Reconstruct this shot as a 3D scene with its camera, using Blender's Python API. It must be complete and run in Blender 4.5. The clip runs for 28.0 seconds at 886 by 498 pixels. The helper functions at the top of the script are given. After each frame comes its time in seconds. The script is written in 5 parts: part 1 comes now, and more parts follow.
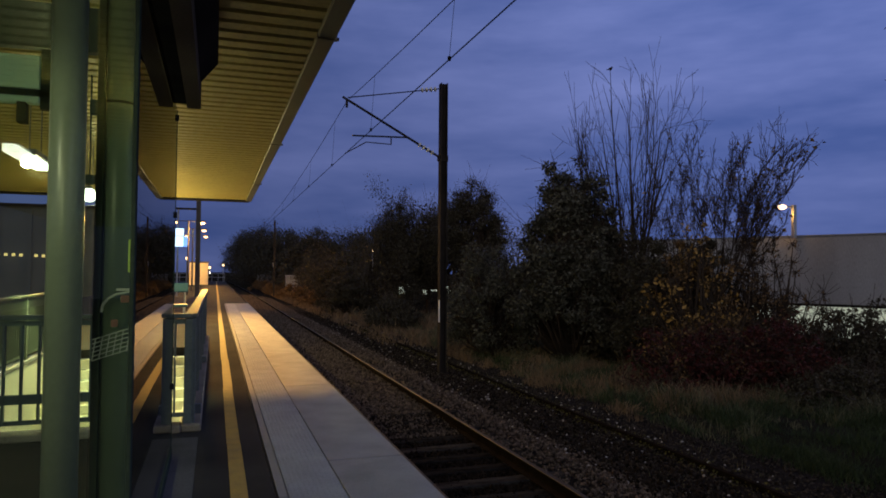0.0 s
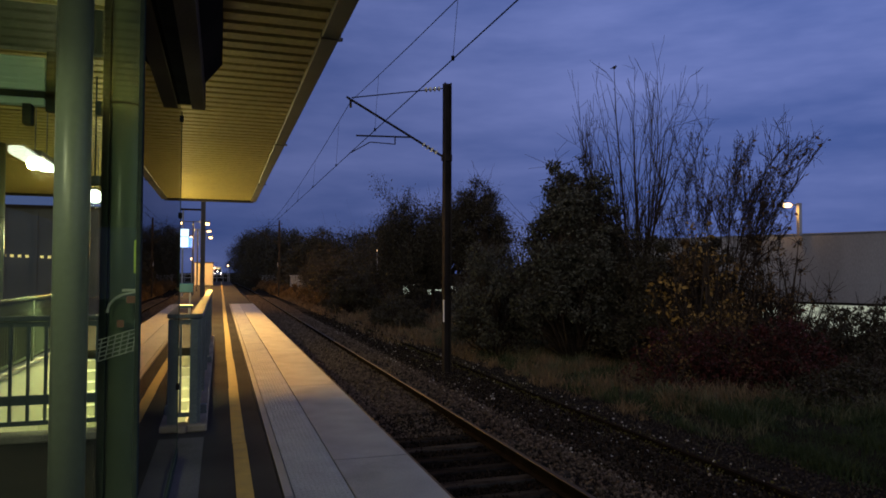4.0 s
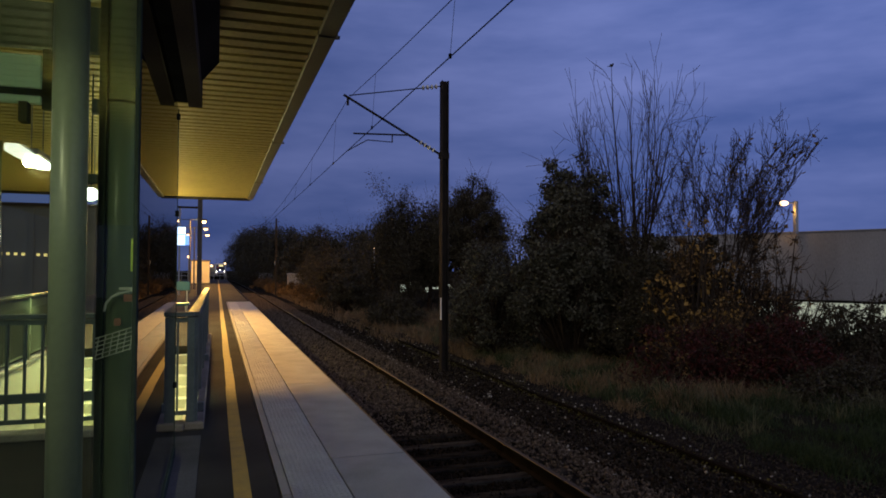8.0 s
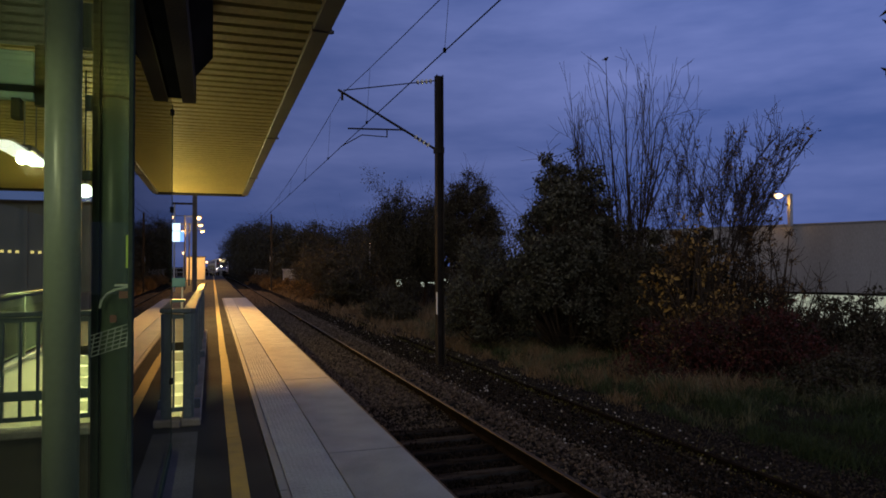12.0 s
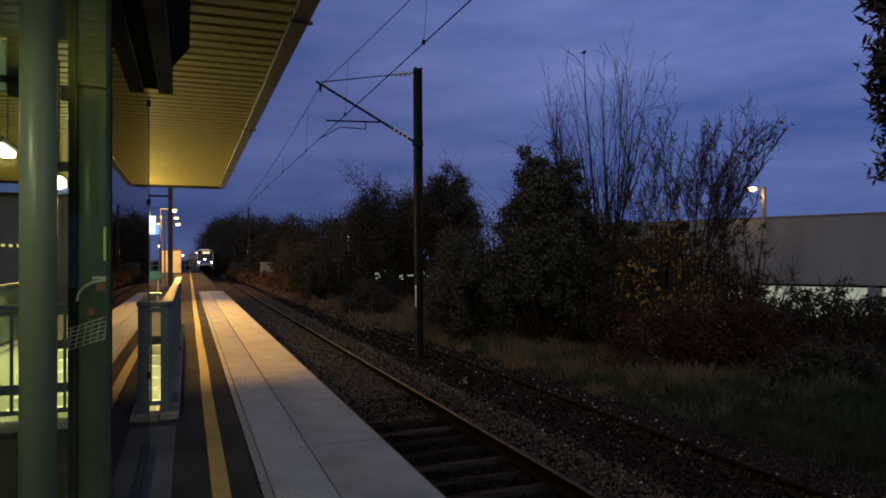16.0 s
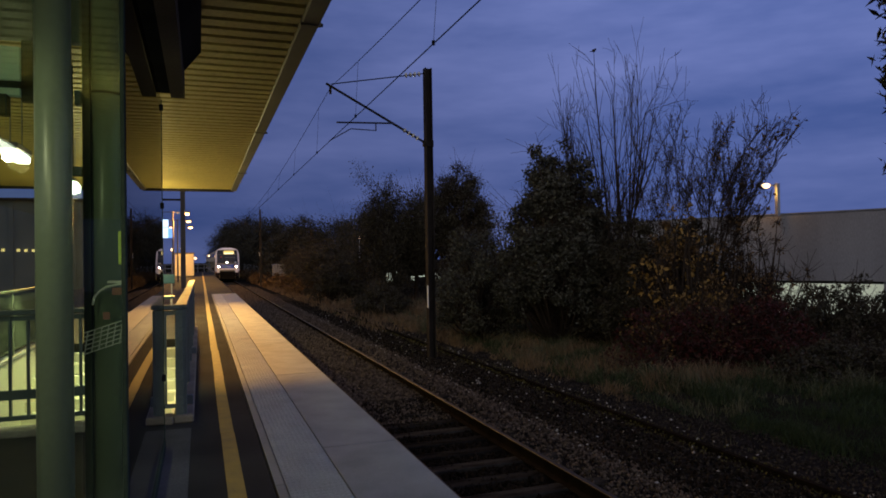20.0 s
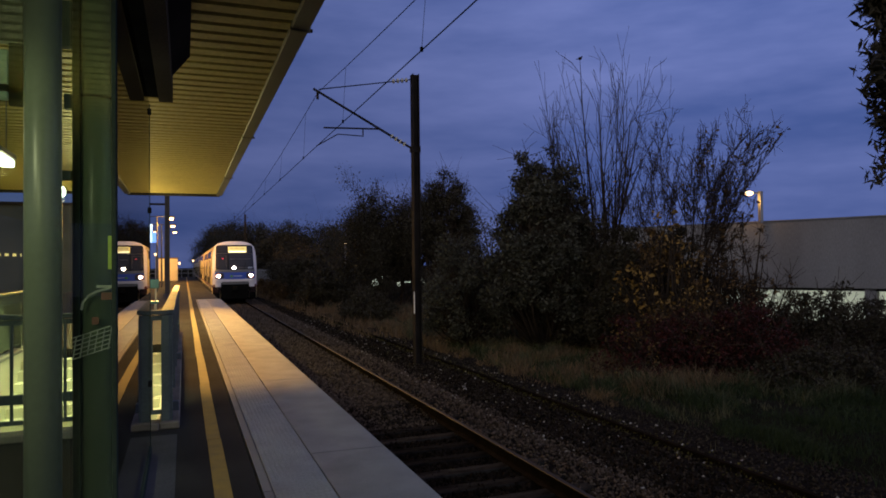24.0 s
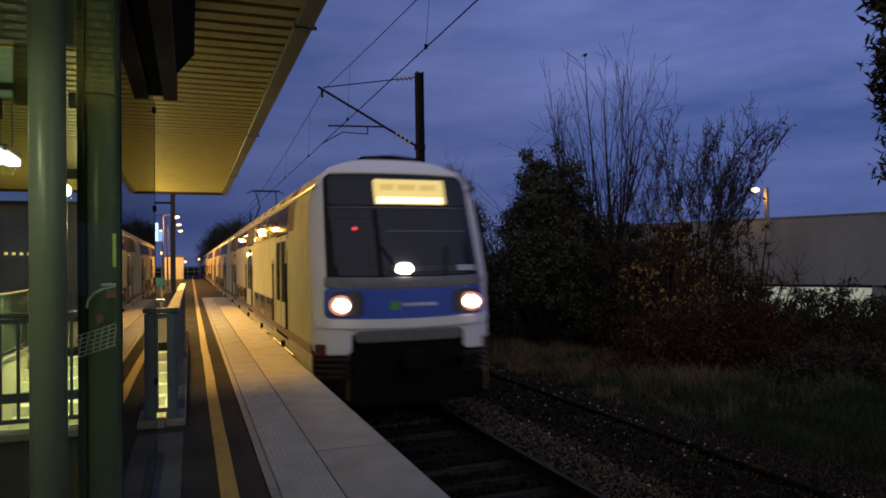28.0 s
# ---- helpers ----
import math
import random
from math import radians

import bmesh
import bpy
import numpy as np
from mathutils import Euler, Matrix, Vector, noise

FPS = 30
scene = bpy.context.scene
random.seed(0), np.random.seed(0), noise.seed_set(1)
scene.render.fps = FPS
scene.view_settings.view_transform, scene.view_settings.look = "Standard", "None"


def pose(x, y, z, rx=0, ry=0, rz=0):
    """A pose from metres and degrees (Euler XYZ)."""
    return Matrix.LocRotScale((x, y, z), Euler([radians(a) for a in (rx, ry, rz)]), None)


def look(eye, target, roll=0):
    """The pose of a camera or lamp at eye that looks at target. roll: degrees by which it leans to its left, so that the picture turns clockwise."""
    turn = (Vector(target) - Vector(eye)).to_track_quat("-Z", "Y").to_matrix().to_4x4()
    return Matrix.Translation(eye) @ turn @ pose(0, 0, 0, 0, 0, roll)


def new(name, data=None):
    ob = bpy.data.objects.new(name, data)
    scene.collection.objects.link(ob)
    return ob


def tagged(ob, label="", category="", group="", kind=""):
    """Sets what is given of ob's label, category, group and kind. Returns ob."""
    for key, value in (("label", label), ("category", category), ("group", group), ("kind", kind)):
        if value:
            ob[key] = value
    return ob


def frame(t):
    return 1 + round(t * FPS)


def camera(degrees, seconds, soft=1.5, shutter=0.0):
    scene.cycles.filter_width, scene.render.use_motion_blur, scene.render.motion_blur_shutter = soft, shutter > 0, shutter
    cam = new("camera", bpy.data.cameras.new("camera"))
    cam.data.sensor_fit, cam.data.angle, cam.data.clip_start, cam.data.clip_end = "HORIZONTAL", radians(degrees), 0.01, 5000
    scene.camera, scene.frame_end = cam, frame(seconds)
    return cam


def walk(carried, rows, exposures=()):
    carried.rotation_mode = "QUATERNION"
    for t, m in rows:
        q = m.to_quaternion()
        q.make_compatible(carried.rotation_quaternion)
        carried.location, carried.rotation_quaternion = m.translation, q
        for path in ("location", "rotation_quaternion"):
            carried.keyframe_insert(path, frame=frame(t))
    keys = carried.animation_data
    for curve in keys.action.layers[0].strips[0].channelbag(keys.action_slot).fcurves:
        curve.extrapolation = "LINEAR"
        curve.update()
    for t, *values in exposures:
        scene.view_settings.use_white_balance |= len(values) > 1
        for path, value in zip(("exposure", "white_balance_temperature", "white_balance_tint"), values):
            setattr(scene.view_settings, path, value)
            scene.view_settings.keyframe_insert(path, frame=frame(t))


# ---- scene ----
# ---------------------------------------------------------------- camera
cam = camera(64.98, 28.0, soft=1.75, shutter=0.9)
PATH = [
    (0.0, pose(0.000, 0.000, 1.600, 91.939, -0.380, -18.119)),
    (0.5, pose(0.002, -0.004, 1.603, 91.967, -0.398, -18.088)),
    (1.0, pose(0.001, -0.005, 1.603, 91.932, -0.233, -17.941)),
    (1.5, pose(0.002, -0.007, 1.600, 91.885, -0.250, -17.870)),
    (2.0, pose(0.002, -0.007, 1.601, 91.877, -0.215, -17.811)),
    (2.5, pose(0.002, -0.007, 1.601, 91.880, -0.235, -17.773)),
    (3.0, pose(0.001, -0.005, 1.601, 91.886, -0.138, -17.717)),
    (3.5, pose(-0.002, -0.003, 1.600, 91.903, -0.147, -17.722)),
    (5.5, pose(0.000, -0.004, 1.598, 91.929, -0.268, -17.946)),
    (6.0, pose(-0.001, -0.008, 1.599, 91.995, -0.320, -17.971)),
    (6.5, pose(-0.001, -0.009, 1.598, 91.985, -0.271, -17.984)),
    (7.0, pose(-0.002, -0.009, 1.599, 92.008, -0.204, -17.993)),
    (7.5, pose(-0.003, -0.003, 1.601, 91.999, -0.201, -17.993)),
    (8.0, pose(-0.003, -0.004, 1.601, 91.734, -0.158, -17.988)),
    (8.5, pose(-0.000, -0.004, 1.601, 91.605, -0.156, -18.003)),
    (9.0, pose(-0.001, -0.005, 1.599, 91.561, -0.038, -18.043)),
    (9.5, pose(-0.000, 0.001, 1.599, 91.527, -0.063, -18.074)),
    (10.0, pose(0.003, 0.002, 1.601, 91.459, -0.085, -18.134)),
    (10.5, pose(0.003, 0.000, 1.599, 91.417, -0.076, -18.182)),
    (11.0, pose(0.002, -0.003, 1.600, 91.327, -0.073, -18.236)),
    (11.5, pose(-0.001, -0.002, 1.599, 91.260, 0.098, -18.291)),
    (12.0, pose(-0.005, -0.003, 1.600, 91.300, 0.226, -18.345)),
    (12.5, pose(-0.005, -0.007, 1.598, 91.323, 0.365, -18.353)),
    (14.5, pose(-0.019, -0.011, 1.599, 91.171, 0.113, -19.895)),
    (15.0, pose(-0.019, -0.020, 1.600, 90.974, 0.081, -20.494)),
    (15.5, pose(-0.017, -0.020, 1.596, 90.462, 0.201, -20.766)),
    (16.0, pose(-0.020, -0.014, 1.596, 90.694, 0.316, -20.109)),
    (16.5, pose(-0.020, -0.012, 1.601, 90.818, 0.233, -19.737)),
    (17.0, pose(-0.021, -0.008, 1.598, 90.824, 0.450, -19.594)),
    (17.5, pose(-0.021, -0.006, 1.599, 90.820, 0.533, -19.528)),
    (18.0, pose(-0.020, -0.005, 1.599, 90.820, 0.690, -19.464)),
    (18.5, pose(-0.021, -0.002, 1.596, 90.815, 0.764, -19.431)),
    (19.0, pose(-0.024, -0.001, 1.598, 90.800, 0.775, -19.379)),
    (19.5, pose(-0.023, -0.000, 1.599, 90.806, 0.788, -19.248)),
    (20.0, pose(-0.028, 0.005, 1.597, 90.742, 0.905, -19.192)),
    (20.5, pose(-0.040, 0.009, 1.600, 90.611, 0.915, -19.702)),
    (21.0, pose(-0.049, 0.005, 1.598, 90.598, 0.871, -20.315)),
    (21.5, pose(-0.050, 0.005, 1.598, 90.646, 0.795, -20.585)),
    (23.5, pose(-0.059, 0.001, 1.598, 91.125, 0.618, -20.376)),
    (24.0, pose(-0.058, -0.000, 1.597, 91.208, 0.709, -20.371)),
    (24.5, pose(-0.053, -0.005, 1.596, 91.209, 0.775, -20.279)),
    (25.0, pose(-0.054, -0.006, 1.597, 91.196, 0.749, -20.196)),
    (25.5, pose(-0.052, -0.004, 1.596, 91.230, 0.801, -19.921)),
    (26.0, pose(-0.053, 0.001, 1.593, 91.039, 0.875, -19.755)),
    (26.5, pose(-0.054, -0.001, 1.594, 91.004, 0.782, -19.704)),
    (27.0, pose(-0.055, 0.004, 1.594, 90.999, 0.790, -19.699)),
    (27.5, pose(-0.054, 0.003, 1.593, 91.009, 0.790, -19.800)),
    (28.0, pose(-0.052, 0.007, 1.593, 91.032, 0.868, -19.944)),
]
walk(cam, PATH, ((0.0, 0.0), (9.0, -0.03), (17.0, -0.07), (24.0, -0.07), (27.0, -0.10), (28.0, -0.15)))

# ---------------------------------------------------------------- world and light
world = bpy.data.worlds.new("dusk_sky")
scene.world = world
world.use_nodes = True
wn, wl = world.node_tree.nodes, world.node_tree.links
wn.clear()
w_out = wn.new("ShaderNodeOutputWorld")
w_bg = wn.new("ShaderNodeBackground")
w_sky = wn.new("ShaderNodeTexSky")
w_sky.sky_type = "NISHITA"
w_sky.sun_disc = False
w_sky.sun_elevation = radians(-4.0)
w_sky.sun_rotation = radians(219.0)
w_co = wn.new("ShaderNodeTexCoord")
w_map = wn.new("ShaderNodeMapping")
w_map.inputs["Scale"].default_value = (1.5, 1.5, 6.5)
w_noise = wn.new("ShaderNodeTexNoise")
w_noise.inputs["Scale"].default_value = 1.7
w_noise.inputs["Detail"].default_value = 5.0
w_noise.inputs["Roughness"].default_value = 0.55
w_ramp = wn.new("ShaderNodeValToRGB")
w_ramp.color_ramp.elements[0].position, w_ramp.color_ramp.elements[0].color = 0.32, (0.0475, 0.079, 0.236, 1)
w_ramp.color_ramp.elements[1].position, w_ramp.color_ramp.elements[1].color = 0.72, (0.130, 0.165, 0.387, 1)
w_add = wn.new("ShaderNodeMixRGB")
w_add.blend_type = "ADD"
w_add.inputs[0].default_value = 0.1
w_sep = wn.new("ShaderNodeSeparateXYZ")
w_hz = wn.new("ShaderNodeMapRange")
w_hz.inputs["From Min"].default_value, w_hz.inputs["From Max"].default_value = 0.0, 0.35
w_hz.inputs["To Min"].default_value, w_hz.inputs["To Max"].default_value = 0.78, 1.08
w_mul = wn.new("ShaderNodeMixRGB")
w_mul.blend_type = "MULTIPLY"
w_mul.inputs[0].default_value = 1.0
wl.new(w_co.outputs["Generated"], w_map.inputs["Vector"])
wl.new(w_map.outputs[0], w_noise.inputs["Vector"])
wl.new(w_noise.outputs["Fac"], w_ramp.inputs[0])
wl.new(w_ramp.outputs[0], w_add.inputs[1])
wl.new(w_sky.outputs[0], w_add.inputs[2])
wl.new(w_co.outputs["Generated"], w_sep.inputs[0])
wl.new(w_sep.outputs["Z"], w_hz.inputs["Value"])
# the sky is a little lighter towards the east
w_east = wn.new("ShaderNodeMapRange")
w_east.interpolation_type = "SMOOTHSTEP"
w_east.inputs["From Min"].default_value, w_east.inputs["From Max"].default_value = 0.05, 0.75
w_east.inputs["To Min"].default_value, w_east.inputs["To Max"].default_value = 1.0, 1.46
w_grad = wn.new("ShaderNodeMixRGB")
w_grad.blend_type = "MULTIPLY"
w_grad.inputs[0].default_value = 1.0
wl.new(w_sep.outputs["X"], w_east.inputs["Value"])
wl.new(w_add.outputs[0], w_grad.inputs[1])
wl.new(w_east.outputs[0], w_grad.inputs[2])
wl.new(w_grad.outputs[0], w_mul.inputs[1])
wl.new(w_hz.outputs[0], w_mul.inputs[2])
# warm glow added to the unseen sky behind, to light faces turned that way
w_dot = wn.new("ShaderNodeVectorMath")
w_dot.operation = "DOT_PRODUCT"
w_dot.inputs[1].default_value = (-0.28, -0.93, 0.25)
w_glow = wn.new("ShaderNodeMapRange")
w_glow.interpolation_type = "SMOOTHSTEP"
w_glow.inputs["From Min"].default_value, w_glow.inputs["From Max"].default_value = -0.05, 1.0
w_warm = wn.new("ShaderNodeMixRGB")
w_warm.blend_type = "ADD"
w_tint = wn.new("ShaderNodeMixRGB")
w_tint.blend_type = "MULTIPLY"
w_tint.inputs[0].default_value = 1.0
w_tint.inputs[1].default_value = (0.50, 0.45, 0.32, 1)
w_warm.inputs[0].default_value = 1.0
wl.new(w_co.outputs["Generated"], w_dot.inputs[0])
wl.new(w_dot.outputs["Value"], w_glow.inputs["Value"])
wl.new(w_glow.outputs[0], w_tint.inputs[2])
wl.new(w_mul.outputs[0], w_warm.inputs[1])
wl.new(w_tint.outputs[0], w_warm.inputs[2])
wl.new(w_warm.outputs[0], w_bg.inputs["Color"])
w_bg.inputs["Strength"].default_value = 1.0
wl.new(w_bg.outputs[0], w_out.inputs["Surface"])

SODIUM = (1.0, 0.50, 0.09)
TUBE = (0.92, 1.0, 0.50)


def lamp(name, kind, at, colour, watts, radius=0.1, cone=0.0, aim=(0, 0, -1), blend=0.3):
    data = bpy.data.lights.new(name, kind)
    data.energy, data.color = watts, colour
    data.shadow_soft_size = radius
    if kind == "SPOT":
        data.spot_size, data.spot_blend = radians(cone), blend
    ob = new(name, data)
    ob.matrix_basis = look(at, Vector(at) + Vector(aim))
    return ob


# street lamps along the platform, an added unseen floodlight, tubes under the roof
for k in range(3):
    lamp("platform_light", "SPOT", (-1.76, 49.3 + 10.2 * k, 4.60), SODIUM, 2200, 0.10, 26, (0.03, -1.0, -0.12), 0.9)
for k in range(3):
    lamp("platform_glow", "POINT", (-0.91, 49.7 + 10.05 * k, 4.35), SODIUM, 1300, 0.1)
# unseen lamp added for the sodium pool beyond the roof's shadow edge
lamp("mast_light", "SPOT", (-1.05, 45.5, 10.6), SODIUM, 33000, 0.45, 29, (1.25, -29.5, -10.6), 1.0)
lamp("hut_light", "POINT", (-2.4, 78.5, 2.8), SODIUM, 2200, 0.15)
# the tubes at -1.5 and 1.7 are unseen, added to light the columns
for y, watts, cone in ((-1.5, 120, 176), (1.7, 60, 176), (5.5, 10, 96), (9.3, 800, 80), (13.1, 800, 80), (16.9, 760, 82), (20.7, 640, 84)):
    lamp("tube_light", "POINT" if y in (-1.5, 5.5) else "SPOT", (-2.03, y, 2.80), TUBE, watts, 0.06, cone, (0, 0, -1), 0.5 if y > 6 else 0.15)

# extra yellow lamps at the tubes, added to brighten the far roof underside
for y, watts in ((9.3, 25), (13.1, 40), (16.9, 260), (20.7, 480)):
    lamp("soffit_fill", "POINT", (-2.03, y, 2.79), (1.0, 0.82, 0.36), watts, 0.12)

# ---------------------------------------------------------------- materials


def material(name, colour, colour2=None, scale=8.0, rough=0.7, metal=0.0, bump=0.15, fine=60.0, spots=0.35, emit=0.0, emit_colour=None,
             vary=0.0, stretch=(1, 1, 1), spec=0.5):
    m = bpy.data.materials.new(name)
    m.use_nodes = True
    n, l = m.node_tree.nodes, m.node_tree.links
    b = n["Principled BSDF"]
    b.inputs["Roughness"].default_value, b.inputs["Metallic"].default_value = rough, metal
    b.inputs["Specular IOR Level"].default_value = spec
    colour2 = colour2 or tuple(c * 0.7 for c in colour)
    co = n.new("ShaderNodeTexCoord")
    mp = n.new("ShaderNodeMapping")
    mp.inputs["Scale"].default_value = stretch
    l.new(co.outputs["Object"], mp.inputs["Vector"])
    big = n.new("ShaderNodeTexNoise")
    big.inputs["Scale"].default_value, big.inputs["Detail"].default_value = scale * 0.25, 4
    small = n.new("ShaderNodeTexNoise")
    small.inputs["Scale"].default_value, small.inputs["Detail"].default_value = fine, 3
    l.new(mp.outputs[0], big.inputs["Vector"])
    l.new(mp.outputs[0], small.inputs["Vector"])
    ramp = n.new("ShaderNodeValToRGB")
    ramp.color_ramp.elements[0].position, ramp.color_ramp.elements[1].position = 0.35, 0.68
    ramp.color_ramp.elements[0].color, ramp.color_ramp.elements[1].color = (*colour, 1), (*colour2, 1)
    l.new(big.outputs["Fac"], ramp.inputs[0])
    mix = n.new("ShaderNodeMixRGB")
    mix.blend_type = "OVERLAY"
    mix.inputs[0].default_value = spots
    l.new(ramp.outputs[0], mix.inputs[1])
    l.new(small.outputs["Fac"], mix.inputs[2])
    last = mix.outputs[0]
    if vary:
        info = n.new("ShaderNodeObjectInfo")
        hsv = n.new("ShaderNodeHueSaturation")
        rng = n.new("ShaderNodeMapRange")
        rng.inputs["To Min"].default_value, rng.inputs["To Max"].default_value = 1 - vary, 1 + vary
        l.new(info.outputs["Random"], rng.inputs["Value"])
        l.new(rng.outputs[0], hsv.inputs["Value"])
        l.new(last, hsv.inputs["Color"])
        last = hsv.outputs[0]
    l.new(last, b.inputs["Base Color"])
    if bump:
        bp = n.new("ShaderNodeBump")
        bp.inputs["Strength"].default_value, bp.inputs["Distance"].default_value = bump, 0.02
        l.new(small.outputs["Fac"], bp.inputs["Height"])
        l.new(bp.outputs[0], b.inputs["Normal"])
    if emit:
        b.inputs["Emission Color"].default_value = (*(emit_colour or colour), 1)
        b.inputs["Emission Strength"].default_value = emit
    return m


def leafy(name, colour, colour2, rough=0.6, spec=0.15):
    """A leaf material: the hue drifts from leaf to leaf."""
    m = bpy.data.materials.new(name)
    m.use_nodes = True
    n, l = m.node_tree.nodes, m.node_tree.links
    b = n["Principled BSDF"]
    b.inputs["Roughness"].default_value = rough
    b.inputs["Specular IOR Level"].default_value = spec
    geo = n.new("ShaderNodeNewGeometry")
    ramp = n.new("ShaderNodeValToRGB")
    ramp.color_ramp.elements[0].color, ramp.color_ramp.elements[1].color = (*colour, 1), (*colour2, 1)
    l.new(geo.outputs["Random Per Island"], ramp.inputs[0])
    l.new(ramp.outputs[0], b.inputs["Base Color"])
    return m


def glass(name, tint, rough=0.0):
    m = bpy.data.materials.new(name)
    m.use_nodes = True
    n, l = m.node_tree.nodes, m.node_tree.links
    n.clear()
    out = n.new("ShaderNodeOutputMaterial")
    tr, gl, mx, fr = n.new("ShaderNodeBsdfTransparent"), n.new("ShaderNodeBsdfGlossy"), n.new("ShaderNodeMixShader"), n.new("ShaderNodeFresnel")
    tr.inputs["Color"].default_value = (*tint, 1)
    gl.inputs["Roughness"].default_value = rough
    fr.inputs["IOR"].default_value = 2.0
    l.new(fr.outputs[0], mx.inputs[0])
    l.new(tr.outputs[0], mx.inputs[1])
    l.new(gl.outputs[0], mx.inputs[2])
    l.new(mx.outputs[0], out.inputs["Surface"])
    return m


M_ASPHALT = material("asphalt", (0.04588, 0.04347, 0.04106), (0.02656, 0.02535, 0.02415), 3, 0.9, bump=0.5, fine=140, spec=0.05)
M_SLAB = material("pale_concrete_slab", (0.235, 0.243, 0.243), (0.158, 0.165, 0.165), 9, 0.6, bump=0.5, fine=120, vary=0.09, spots=0.8)
M_TACTILE = material("pale_tactile_slab", (0.3055, 0.3159, 0.3159), (0.2054, 0.2145, 0.2145), 9, 0.6, bump=0.5, fine=120, vary=0.09, spots=0.8)
M_EDGE = material("grey_slab_edging", (0.21, 0.21, 0.20), (0.16, 0.159, 0.15), 5, 0.7, bump=0.3, fine=110, vary=0.08)
M_CONCRETE = material("weathered_concrete", (0.264, 0.256, 0.24), (0.176, 0.172, 0.16), 3, 0.85, bump=0.35, fine=70)
M_DUSKWALL = material("grey_green_render", (0.1035, 0.1098, 0.0972), (0.0675, 0.0738, 0.0648), 1.5, 0.9, bump=0.1, spec=0.1)
M_STRIP = material("grey_concrete_strip", (0.119, 0.1166, 0.1166), (0.0714, 0.0714, 0.0714), 4, 0.85, bump=0.3, fine=70, spec=0)
M_WALL = material("stained_concrete_wall", (0.3128, 0.3036, 0.2852), (0.2208, 0.2116, 0.1978), 2, 0.9, bump=0.3, fine=30, stretch=(1, 1, 0.25))
M_YELLOW = material("yellow_paint", (0.39, 0.2418, 0.0312), (0.2652, 0.1716, 0.0351), 20, 0.7, bump=0.3, fine=150, spots=0.6)

M_BED = material("dark_ballast_bed", (0.01984, 0.01654, 0.01434), (0.01103, 0.009373, 0.008267), 10, 0.95, bump=0.8, fine=45, spec=0)
M_SLEEPER = material("worn_grey_sleeper", (0.030, 0.028, 0.026), (0.008, 0.0075, 0.007), 18, 0.9, bump=0.8, fine=30, stretch=(0.5, 1.6, 1.0), vary=0.4, spec=0, spots=0.6)
M_RAIL = material("rusty_rail", (0.01521, 0.01131, 0.00867), (0.008364, 0.006564, 0.005202), 20, 0.75, 0.0, bump=0.3, fine=80, spec=0)
M_RAILTOP = material("polished_rail_head", (0.02927, 0.02986, 0.03152), (0.02066, 0.02079, 0.02194), 10, 0.62, 0.3, bump=0.03, spec=0.05)
M_SOIL = material("overgrown_soil", (0.0231, 0.01905, 0.0132), (0.01155, 0.01155, 0.0066), 2.5, 0.95, bump=0.8, fine=25, spec=0)
M_MOSS = leafy("moss", (0.051, 0.0459, 0.017), (0.1224, 0.1054, 0.0306), 0.9, 0.0)
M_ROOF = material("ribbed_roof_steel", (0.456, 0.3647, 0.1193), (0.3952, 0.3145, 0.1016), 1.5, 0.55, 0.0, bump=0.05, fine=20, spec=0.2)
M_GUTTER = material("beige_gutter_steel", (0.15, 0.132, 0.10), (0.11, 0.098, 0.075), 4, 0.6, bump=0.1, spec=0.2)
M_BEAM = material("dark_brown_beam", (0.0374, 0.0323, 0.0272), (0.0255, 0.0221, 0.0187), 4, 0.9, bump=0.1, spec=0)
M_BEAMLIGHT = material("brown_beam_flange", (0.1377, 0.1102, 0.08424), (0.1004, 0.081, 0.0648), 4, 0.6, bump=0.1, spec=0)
M_COLUMN = material("green_grey_column_paint", (0.165, 0.2027, 0.1484), (0.1296, 0.1615, 0.1179), 3, 0.34, 0.0, bump=0.0, fine=30, spots=0.12)
M_FRAME = material("dark_green_frame", (0.0418, 0.057, 0.0494), (0.0285, 0.038, 0.0342), 6, 0.85, bump=0.05, spec=0)
M_BOARD = material("grey_green_head_board", (0.1275, 0.153, 0.136), (0.0935, 0.1105, 0.0986), 4, 0.8, bump=0.1, spec=0.1)
M_KERB = material("dirty_concrete_kerb", (0.2704, 0.2392, 0.208), (0.1456, 0.129, 0.1144), 5, 0.9, bump=0.4, fine=60, spec=0)
M_RAILING = material("blue_grey_railing_paint", (0.1076, 0.1325, 0.1449), (0.07038, 0.08694, 0.09936), 6, 0.5, 0.1, bump=0.12, fine=60, spec=0.08)
M_RAILING2 = material("green_grey_railing_steel", (0.144, 0.1633, 0.1179), (0.108, 0.121, 0.08986), 6, 0.5, 0.1, bump=0.1, spec=0.1)
M_STEP = material("cream_tiled_step", (0.72, 0.68, 0.52), (0.62, 0.58, 0.44), 6, 0.5, bump=0.1)
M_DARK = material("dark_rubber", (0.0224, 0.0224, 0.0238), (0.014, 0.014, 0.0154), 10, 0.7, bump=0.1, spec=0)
M_STEEL = material("galvanised_steel", (0.30, 0.31, 0.32), (0.22, 0.225, 0.23), 8, 0.5, 0.7, bump=0.1)
M_MAST = material("dark_weathered_mast", (0.03276, 0.02772, 0.0252), (0.01764, 0.01613, 0.01512), 6, 0.7, 0.2, bump=0.2, spec=0)
M_POST = material("dull_grey_post", (0.10, 0.092, 0.085), (0.07, 0.064, 0.06), 8, 0.7, bump=0.1, spec=0.1)
M_WIRE = material("dark_wire", (0.012, 0.011, 0.011), (0.009, 0.009, 0.009), 6, 0.8, 0.0, bump=0, spec=0)
